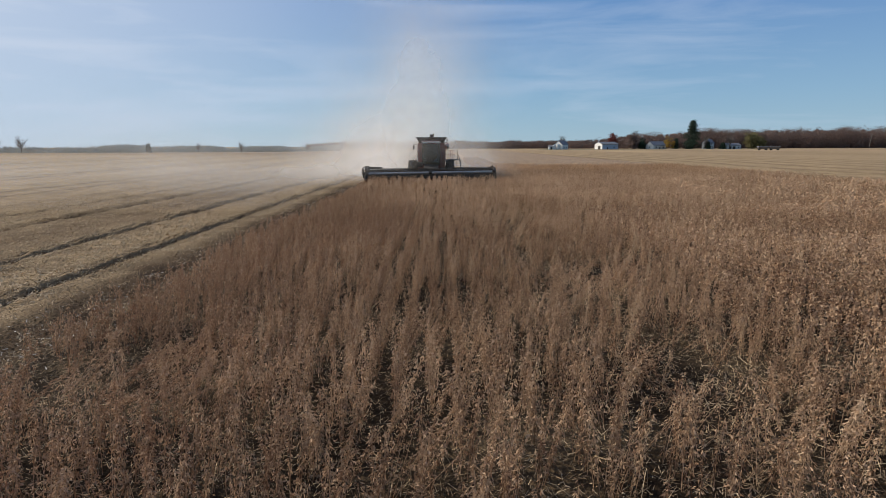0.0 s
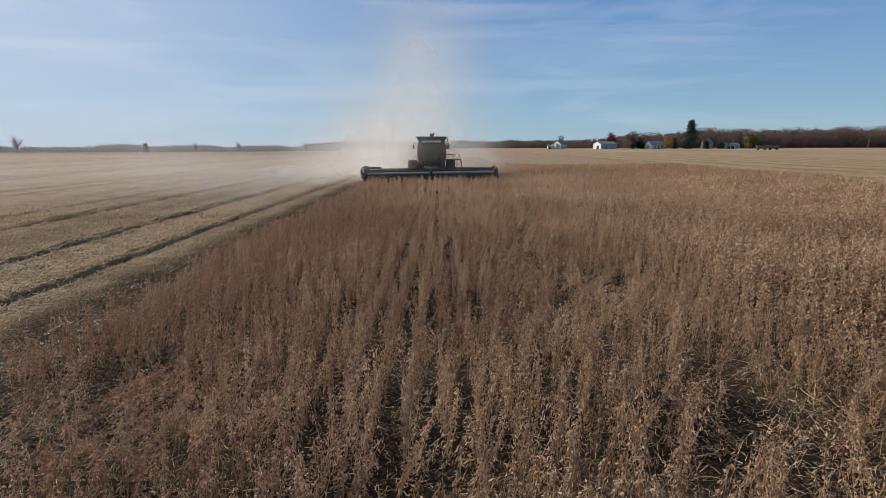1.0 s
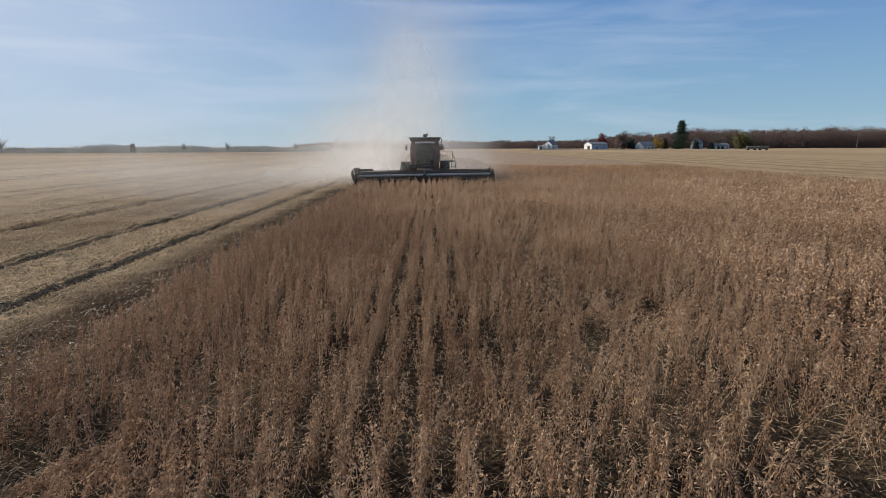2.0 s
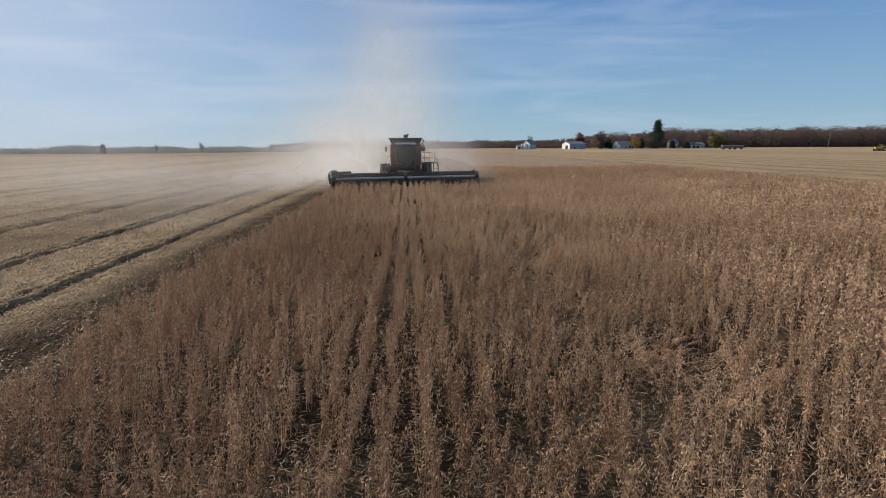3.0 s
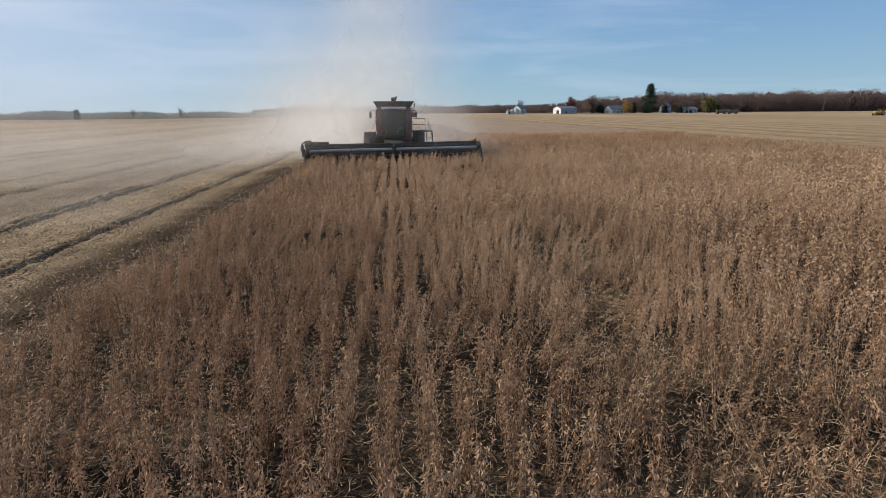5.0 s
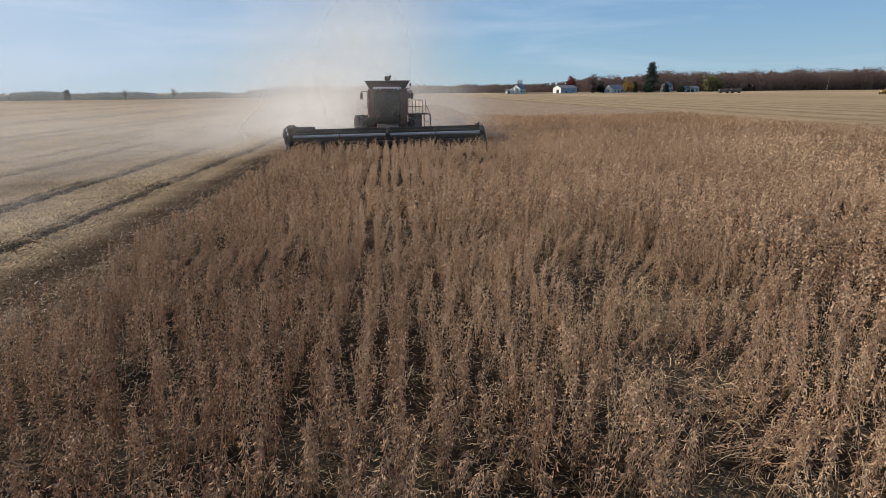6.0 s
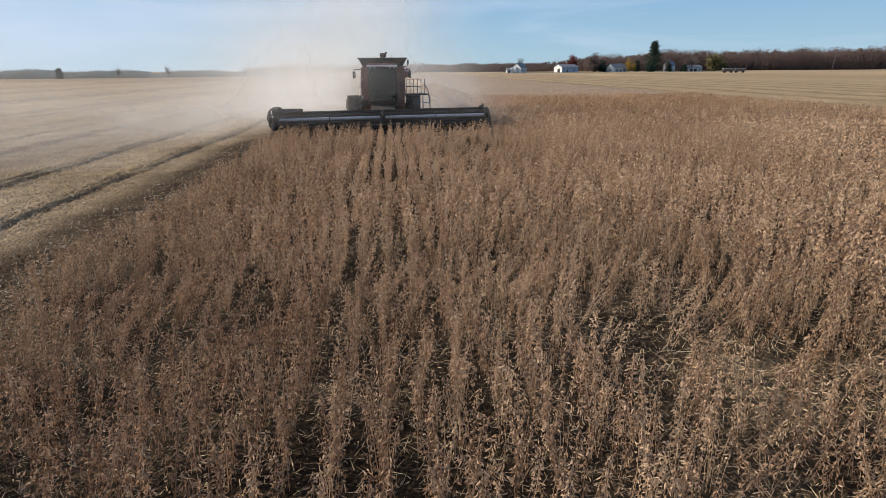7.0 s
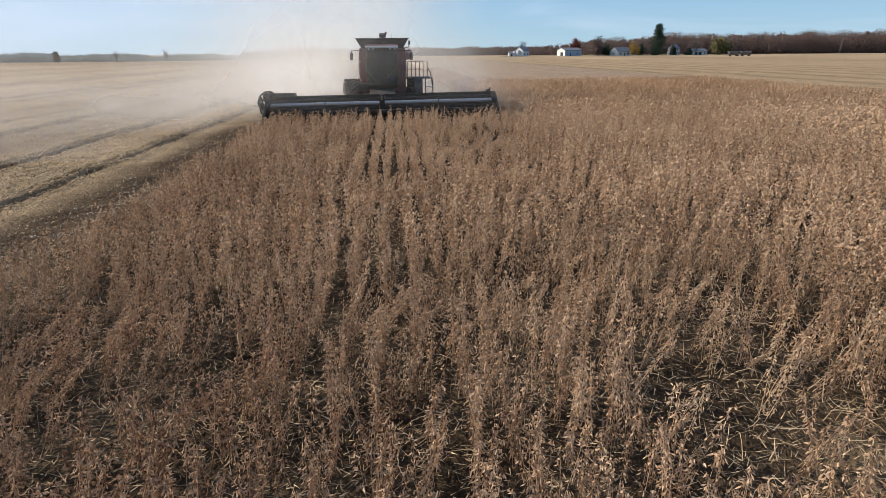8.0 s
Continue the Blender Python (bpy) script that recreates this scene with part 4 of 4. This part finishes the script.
dust_veil("pale dust hanging before the cab and header end", 1.74, -44, 48, 0.05, 17, 0.02, 0.0, 0.28, 0.08, (-0.9, 0.9, 1.45), film=0.16)
dust_veil("dense pale dust billowing beside the combine", 6.2, -48, 52, 0.05, 18, 0.03, 0.0, 0.56, 0.12, (-2.9, 3.1, 4.4))
dust_veil("pale chaff dust rising behind the combine", 13.0, -56, 62, 0.05, 22, 0.03, 0.36, 0.72, 0.13)
dust_veil("pale dust trailing behind the combine", 16.5, -60, 66, 0.05, 23, 0.03, 0.30, 0.56, 0.14)


# ---- farmstead ----
def gabled(name, label, x, y, turn, wide, deep, eaves, ridge, wall, roof, openings, chimney=False, category="house", gable_end=False):
    """A gabled building, its long side along its own x. openings: side, place, sill, width, height, kind."""
    top = thing(name, label, category, (x, y, 0))
    top.rotation_euler = (0, 0, radians(turn))
    bm = B()
    prism(bm, [(-deep / 2, 0), (-deep / 2, eaves), (0, ridge), (deep / 2, eaves), (deep / 2, 0)], -wide / 2, wide / 2)
    shell = part("wall", bm, wall, top)
    # added white slab that stands in for sunlight on the left gable
    if gable_end:
        bm = B()
        prism(bm, [(-deep / 2, 0), (-deep / 2, eaves), (0, ridge), (deep / 2, eaves), (deep / 2, 0)], -wide / 2 - 0.06, -wide / 2 - 0.005)
        part("sunlit_gable_panel", bm, M_WHITE, shell, "added white panel for the sunlit gable end")
    bm = B()
    for s in (-1, 1):
        run = math.hypot(deep / 2 + 0.5, (ridge - eaves) * (deep / 2 + 0.5) / (deep / 2))
        ang = math.degrees(math.atan2(ridge - eaves, deep / 2))
        box(bm, (0, s * (deep / 4 + 0.22), (ridge + eaves) / 2 + 0.06), (wide + 0.9, run, 0.18), rx=-s * ang)
    lid = part("roof", bm, roof, top)
    for side, u, sill, w, h, kind in openings:
        s = -1 if side in "fl" else 1
        at = (u, s * (deep / 2 + 0.02), sill + h / 2) if side in "fb" else (s * (wide / 2 + 0.08), u, sill + h / 2)
        size = (w, 0.08, h) if side in "fb" else (0.08, w, h)
        bm = B()
        box(bm, at, [v + 0.16 if v > 0.1 else v for v in size])
        ob = part(kind, bm, M_WHITE if kind == "window" else M_DARKWALL, shell)
        bm = B()
        box(bm, at, [v if v > 0.1 else 0.12 for v in size])
        inner = part("pane" if kind == "window" else "door_leaf", bm, M_BLACK, ob)
    if chimney:
        bm = B()
        box(bm, (wide * 0.2, 0.4, ridge + 0.3), (0.7, 0.7, 1.4))
        part("chimney", bm, M_DARKWALL, lid)
    return top


# white shed: shade put into the long side's blue grey, gable left white
gabled("machine_shed", "white machine shed with shade-coloured long sides and a dark door", 148, 494, 22, 17, 11, 4.4, 6.4, M_SHEETING, M_GREYROOF,
       [("l", -1.2, 0, 3.4, 3.0, "door"), ("f", -3, 0, 1.1, 2.1, "door"), ("f", 4, 1.4, 1.2, 1.0, "window")], category="shed", gable_end=True)
gabled("farmhouse", "white gabled farmhouse with grey roof beside white bins", 109, 500, 45, 9, 8.5, 4.2, 7.6, M_WHITE, M_GREYROOF,
       [("l", 0, 1, 1.2, 1.5, "window"), ("f", 2, 1, 1.2, 1.4, "window"), ("f", -2, 1, 1.2, 1.4, "window"), ("r", 0, 1, 1.2, 1.5, "window")], True)
gabled("bungalow", "low house with grey roof and white front", 192, 494, 22, 14, 10, 3.4, 6.6, M_WHITE, M_GREYROOF,
       [("f", -4, 1, 1.4, 1.3, "window"), ("f", 0, 0, 1.0, 2.1, "door"), ("f", 4, 1, 2.0, 1.3, "window"), ("l", 0, 1, 1.4, 1.3, "window")], True, gable_end=True)
gabled("farmhouse", "tall white farmhouse with steep gable among trees", 240, 498, 36, 8, 7, 5.2, 8.6, M_WHITE, M_GREYROOF,
       [("f", -2, 1, 1.1, 1.6, "window"), ("f", 2, 1, 1.1, 1.6, "window"), ("l", 0, 1, 1.2, 1.6, "window"), ("l", 0, 4, 1.2, 1.5, "window"), ("f", 0, 3.6, 1.1, 1.5, "window")], True)
gabled("garage", "low white garage with two doors", 257, 490, 12, 14, 8, 3.2, 5.0, M_WHITE, M_GREYROOF,
       [("f", -4, 0, 2.8, 2.3, "door"), ("f", 0, 0, 2.8, 2.3, "door"), ("f", 4.5, 1, 1.3, 1.2, "window")], category="garage")
gabled("shed", "small white lean shed beside the bins", 99.5, 498, 0, 4, 4, 2.6, 3.6, M_WHITE, M_GREYROOF, [("f", 0, 0, 1.4, 2.0, "door")], category="shed")


def grain_bin(x, y, r, h):
    top = thing("grain_bin", "small round white metal grain bin", "bin", (x, y, 0), "bins by the farmhouse")
    bm = B()
    for k in range(8):
        rod(bm, (0, 0, h * k / 8), (0, 0, h * (k + 1) / 8), r * (1 if k % 2 else 0.985), n=20)
    part("wall", bm, M_WHITE, top)
    bm = B()
    rod(bm, (0, 0, h), (0, 0, h + r * 0.6), r * 1.05, 0.25, n=20)
    part("roof", bm, M_SHEETING, top)


grain_bin(102.2, 497, 1.5, 3.6)
grain_bin(105.4, 496, 1.5, 4.2)


# ---- trees ----
def leaf_cloud(bm, centres, size, count, rng, flat=1.0):
    for c in centres:
        for _ in range(count):
            p = Vector(c) + Vector((rng.gauss(0, 1), rng.gauss(0, 1), rng.gauss(0, 1) * flat)) * size
            d = [Vector((rng.gauss(0, 1), rng.gauss(0, 1), rng.gauss(0, 1))) for _ in range(3)]
            bm.faces.new([bm.verts.new(p + v * size * 0.42) for v in d])


def broadleaf(name, label, x, y, tall, wide, material, seed, leaves=14, bare=False, low=0.3):
    rng = random.Random(seed)
    top = thing(name, label, "tree", (x, y, 0))
    bm = B()
    rod(bm, (0, 0, 0), (rng.gauss(0, .2), 0, tall * 0.42), tall * 0.025, tall * 0.016, n=8)
    tips = []
    for k in range(34 if bare else 15):
        t = rng.uniform(0, 2 * math.pi)
        z0 = tall * rng.uniform(low * 0.7, 0.5)
        r = wide / 2 * rng.uniform(0.35, 1.0)
        z1 = tall * rng.uniform(low + 0.08, 1.0)
        r *= math.sqrt(max(0.1, 1 - ((z1 / tall - 0.6) / 0.45) ** 2))
        tip = (math.cos(t) * r, math.sin(t) * r, z1)
        mid = (math.cos(t) * r * 0.45, math.sin(t) * r * 0.45, z0 + (z1 - z0) * 0.5)
        rod(bm, (0, 0, z0), mid, tall * 0.011, tall * 0.007, n=5)
        rod(bm, mid, tip, tall * 0.007, tall * 0.002, n=5)
        for j in range(8 if bare else 2):
            e = Vector(tip) + Vector((rng.gauss(0, 1), rng.gauss(0, 1), rng.uniform(0, 1.2))) * tall * 0.08
            rod(bm, mid if j % 2 else tip, e, tall * 0.004, tall * 0.0012, n=4)
        tips += [tip, mid]
    part("trunk", bm, M_BARK, top)
    if not bare:
        bm = B()
        leaf_cloud(bm, tips, wide * 0.115, leaves, rng, 0.8)
        part("crown", bm, material, top)
    return top


def conifer(name, label, x, y, tall, wide, seed, ragged=0.25):
    rng = random.Random(seed)
    top = thing(name, label, "tree", (x, y, 0))
    bm, green = B(), B()
    rod(bm, (0, 0, 0), (0, 0, tall * 0.97), tall * 0.018, tall * 0.003, n=8)
    for k in range(64):
        w = 0.05 + 0.93 * k / 64
        reach = wide / 2 * (1 - w) ** 0.62 * rng.uniform(1 - 2 * ragged, 1 + ragged) + 0.4
        t = k * 2.4 + rng.uniform(-0.4, 0.4)
        tip = Vector((math.cos(t) * reach, math.sin(t) * reach, tall * w + reach * 0.12))
        rod(bm, (0, 0, tall * w), tip, tall * 0.004, tall * 0.001, n=4)
        pts = [Vector((0, 0, tall * w)).lerp(tip, f) for f in (0.3, 0.6, 0.85, 1.0)]
        leaf_cloud(green, pts, wide * 0.055 + 0.12, 24, rng, 0.6)
    leaf_cloud(green, [(0, 0, tall * f) for f in (0.94, 0.97, 1.0)], 0.3, 10, rng)
    part("trunk", bm, M_BARK, top)
    part("crown", green, M_PINE, top)
    return top


conifer("pine_tree", "tall dark ragged pine beside the farmhouse", 225, 497, 25.2, 14, 5, 0.4)
conifer("spruce_tree", "small dark spruce beside the bungalow", 207.5, 488, 9.4, 5, 8)
conifer("spruce_tree", "low dark spruce before the pine", 217, 484, 7.2, 6, 9)
conifer("spruce_tree", "dark spruce before the tall white farmhouse", 235, 487, 6.5, 5, 12)
conifer("spruce_tree", "dark spruce beside the low white garage", 247.5, 485, 5.5, 5, 13)
broadleaf("shade_tree", "dark rounded tree behind the bungalow", 186, 508, 9.5, 11, M_WOODS, 33, 70, low=0.05)
broadleaf("shade_tree", "dark rounded tree behind the low garage", 263, 505, 9.0, 12, M_WOODS, 34, 70, low=0.05)
conifer("spruce_tree", "lone dark spruce in the far hedgerow", -158, 284, 4.8, 2.4, 10)
broadleaf("maple_tree", "round red-leaved maple behind the machine shed", 158, 512, 13.2, 8.5, M_REDLEAF, 21, 70)
broadleaf("maple_tree", "small golden-leaved maple beside the bungalow", 199.5, 486, 11.0, 5.5, M_YELLOW, 22, 45, low=0.1)
broadleaf("maple_tree", "small orange-leaved maple low beside the bungalow", 203, 484, 7.5, 4.0, M_YELLOW, 26, 40, low=0.1)
broadleaf("shade_tree", "dark leafy shade tree between shed and bungalow", 172, 496, 11.5, 11, M_WOODS, 23, 80, low=0.05)
broadleaf("shade_tree", "dark leafy shade tree between shed and bungalow", 180.5, 497, 9.0, 8, M_PINE, 24, 60, low=0.05)
broadleaf("bare_tree", "bare branched tree behind the shade trees", 178, 512, 16, 10, M_BARK, 25, bare=True)
broadleaf("willow_tree", "broad olive-leaved willow beside the wagons", 272, 484, 13.0, 13, M_OLIVE, 27, 60, low=0.05)
broadleaf("willow_tree", "olive-leaved willow beside the wagons", 281, 488, 10.0, 10, M_OLIVE, 28, 50, low=0.05)
broadleaf("bare_tree", "pale bare tree before the white garage", 252, 482, 12.5, 8, M_BARK, 29, bare=True)
broadleaf("bare_tree", "bare tree before the tall farmhouse", 233, 486, 10.5, 7, M_BARK, 30, bare=True)
broadleaf("bare_tree", "bare tree beside the grey farmhouse", 112, 512, 11.5, 9, M_BARK, 31, bare=True)
for n, (x, h) in enumerate(((-216, 8.6), (-232, 7.4))):
    broadleaf("bare_tree", "tall bare tree standing in the far hedgerow", x, 268 + 3 * n, h, 7.2, M_BARK, 40 + n, bare=True)
for n, (x, h) in enumerate(((-109, 5.6), (-73, 5.0), (-135, 5.0))):
    broadleaf("bare_tree", "small bare tree standing in the far hedgerow", x, 288 + 3 * n, h, 3.2, M_BARK, 50 + n, bare=True)


def woodland(name, label, spans, material, seed, clumps, uneven=0.42, leaf=0.023, body=1.0, deep=45.0):
    """A far wood: thousands of clumps on stems, rising and falling along its edge. spans: x, y, height at each stop."""
    rng = np.random.default_rng(seed)
    cs, ss, cores = [], [], []
    for (xa, ya, ha, na), (xb, yb, hb, _) in zip(spans, spans[1:]):
        w = rng.random(na)
        x, y = xa + (xb - xa) * w, ya + (yb - ya) * w + rng.uniform(0, deep, na)
        h = (ha + (hb - ha) * w) * (0.91 + uneven * (patchy(x, y * 0.3, 11.0) - 0.5) + rng.normal(0, 0.06, na))
        for k in range(clumps):
            f = 0.02 + 0.94 * rng.random(na) ** 0.8
            r = h * 0.22 * np.sqrt(np.clip(1 - ((f - 0.55) / 0.5) ** 2, 0.08, 1))
            t = rng.uniform(0, 2 * np.pi, na)
            q2 = np.sqrt(rng.random(na))
            cs.append(np.stack([x + np.cos(t) * r * q2, y + np.sin(t) * r * q2, h * f], -1))
            ss.append(h * leaf * (1.4 - 0.85 * f))
        cores.append(np.stack([x, y, h], -1))
    c, s, core = np.concatenate(cs), np.concatenate(ss), np.concatenate(cores)
    v = c[:, None] + rng.normal(0, 1, (len(c), 3, 3)) * s[:, None, None] * np.array([0.9, 0.9, 1.15])
    v[..., 2] = np.maximum(v[..., 2], -0.2)
    verts, tris = [v.reshape(-1, 3)], [np.arange(len(c) * 3).reshape(-1, 3)]
    count = len(c) * 3
    # the depth of the wood behind its edge: uneven lumps well inside
    g = (1 + 5 ** 0.5) / 2
    ico = np.array([(-1, g, 0), (1, g, 0), (-1, -g, 0), (1, -g, 0), (0, -1, g), (0, 1, g), (0, -1, -g), (0, 1, -g), (g, 0, -1), (g, 0, 1), (-g, 0, -1), (-g, 0, 1)]) / 1.9
    sides = np.array([(0, 11, 5), (0, 5, 1), (0, 1, 7), (0, 7, 10), (0, 10, 11), (1, 5, 9), (5, 11, 4), (11, 10, 2), (10, 7, 6), (7, 1, 8),
                      (3, 9, 4), (3, 4, 2), (3, 2, 6), (3, 6, 8), (3, 8, 9), (4, 9, 5), (2, 4, 11), (6, 2, 10), (8, 6, 7), (9, 8, 1)])
    for f, r in ((0.16, 0.10), (0.34, 0.12), (0.52, 0.12), (0.70, 0.10)):
        k = len(core)
        at = core * np.array([1, 1, f]) + rng.normal(0, 1, (k, 3)) * np.array([0.28, 0.0, 0.05]) * core[:, 2:3] + np.stack([0 * core[:, 0], deep * rng.uniform(0.5, 0.9, k), 0 * core[:, 0]], -1)
        lump = at[:, None] + ico[None] * (core[:, 2] * r * body)[:, None, None] * rng.uniform(0.7, 1.25, (k, 12, 1))
        lump[..., 2] = np.maximum(lump[..., 2], -0.2)
        verts.append(lump.reshape(-1, 3))
        tris.append((sides[None] + np.arange(k)[:, None, None] * 12).reshape(-1, 3) + count)
        count += k * 12
    ob = new(name, raw_mesh(name, np.concatenate(verts), np.concatenate(tris), material))
    return tagged(ob, label, "woods", kind="stuff")


woodland("autumn_wood", "dense brown and russet autumn wood behind the farmstead",
         [(150, 640, 10, 60), (196, 610, 14, 110), (240, 600, 19.5, 160), (300, 590, 21.5, 320), (400, 590, 22.5, 460), (560, 590, 22, 260), (760, 560, 22, 0)], M_WOODS, 61, 150, 0.34, 0.022, 1.0)
woodland("distant_wood", "low dark wood along the far horizon", [(-175, 720, 6, 150), (-125, 700, 10, 560), (60, 690, 10.5, 380), (190, 690, 10, 0)], M_WOODS, 62, 55, 0.22, 0.045, body=1.7)
woodland("hedgerow", "grey-green hedgerow along the far field edge", [(-420, 285, 4.4, 420), (-220, 285, 3.8, 480), (-125, 300, 4.0, 380), (-70, 350, 4.2, 0)], M_HEDGE, 63, 55, 0.9, 0.055, body=1.6, deep=16.0)


# ---- wagons, pole and distant machine ----
def grain_wagon(x, y, label):
    top = thing("grain_wagon", label, "wagon", (x, y, 0), "wagons by the willows")
    top.scale = (0.76, 0.76, 0.76)
    bm = B()
    lo, hi = [(-3.6, -1.0, 1.3), (3.6, -1.0, 1.3), (3.6, 1.0, 1.3), (-3.6, 1.0, 1.3)], [(-4.4, -1.3, 3.4), (4.4, -1.3, 3.4), (4.4, 1.3, 3.4), (-4.4, 1.3, 3.4)]
    lv, hv = [bm.verts.new(p) for p in lo], [bm.verts.new(p) for p in hi]
    bm.faces.new(lv)
    for i in range(4):
        bm.faces.new((lv[i], lv[(i + 1) % 4], hv[(i + 1) % 4], hv[i]))
    bmesh.ops.solidify(bm, geom=bm.faces[:], thickness=0.06)
    part("hopper", bm, M_WOOD, top)
    bm = B()
    for i in range(4):
        rod(bm, hi[i], hi[(i + 1) % 4], 0.12, n=6)
    part("hopper_rim", bm, M_SHEETING, top, "pale hopper rim")
    bm = B()
    box(bm, (0, 0, 1.1), (8.4, 0.9, 0.2))
    rod(bm, (-4.2, 0, 1.0), (-6.0, 0, 0.6), 0.08)
    part("frame", bm, M_BLACK, top)
    for px in (-2.8, 2.8):
        for py in (-1.0, 1.0):
            bm = B()
            rod(bm, (px, py - 0.2, 0.55), (px, py + 0.2, 0.55), 0.55, n=18)
            part("tyre", bm, M_RUBBER, top)


grain_wagon(208.6, 345, "dark grain wagon with pale rim parked by willows")
grain_wagon(215.8, 344, "dark grain wagon parked behind another wagon")

pole = thing("utility_pole", "leaning grey wooden utility pole in the field", "pole", (292, 366, 0))
bm = B()
rod(bm, (0, 0, -0.2), (1.3, 0, 11.0), 0.17, 0.11, n=10)
part("post", bm, M_WOOD, pole)
bm = B()
box(bm, (1.22, 0, 10.3), (2.2, 0.1, 0.13), ry=7)
part("crossarm", bm, M_WOOD, pole)
for px in (0.3, 0.75, 1.75, 2.2):
    bm = B()
    rod(bm, (px, 0, 10.38 - (px - 1.2) * 0.12), (px, 0, 10.62 - (px - 1.2) * 0.12), 0.05, n=8)
    part("insulator", bm, M_DARKWALL, pole)

digger = thing("tractor", "yellow tractor parked far off on the stubble", "tractor", (213.0, 220, 0))
bm = B()
box(bm, (-1.5, 0, 1.35), (2.2, 0.9, 0.8), bevel=0.1)
part("bonnet", bm, M_YPAINT, digger)
bm = B()
box(bm, (0.4, 0, 2.75), (1.5, 1.5, 0.12), bevel=0.03)
for px, py in ((-0.3, -0.7), (-0.3, 0.7), (1.1, -0.7), (1.1, 0.7)):
    rod(bm, (px, py, 1.4), (px, py, 2.7), 0.05)
box(bm, (0.4, 0, 1.3), (1.6, 1.5, 0.5), bevel=0.05)
part("cab", bm, M_YPAINT, digger)
for px, r, w in ((-2.1, 0.6, 0.35), (0.9, 0.9, 0.5)):
    for s in (-1, 1):
        bm = B()
        rod(bm, (px, s * 0.95 - w / 2, r), (px, s * 0.95 + w / 2, r), r, n=22)
        tyre = part("tyre", bm, M_RUBBER, digger)
        bm = B()
        rod(bm, (px, s * 0.95 - w / 2 - 0.02, r), (px, s * 0.95 + w / 2 + 0.02, r), r * 0.55, n=18)
        part("rim", bm, M_YPAINT, tyre)

lawn_bm = B()
prev = None
for k in range(45):
    x = 90 + 5 * k
    a, c = lawn_bm.verts.new((x, 470 + 2 * math.sin(k * 1.7), 0.05)), lawn_bm.verts.new((x, 520, 0.12))
    if prev:
        lawn_bm.faces.new((prev[0], a, c, prev[1]))
    prev = (a, c)
lawn = new("lawn", finish("lawn", lawn_bm, M_LAWN))
tagged(lawn, "strip of green grass round the farmstead", "lawn", kind="structure")
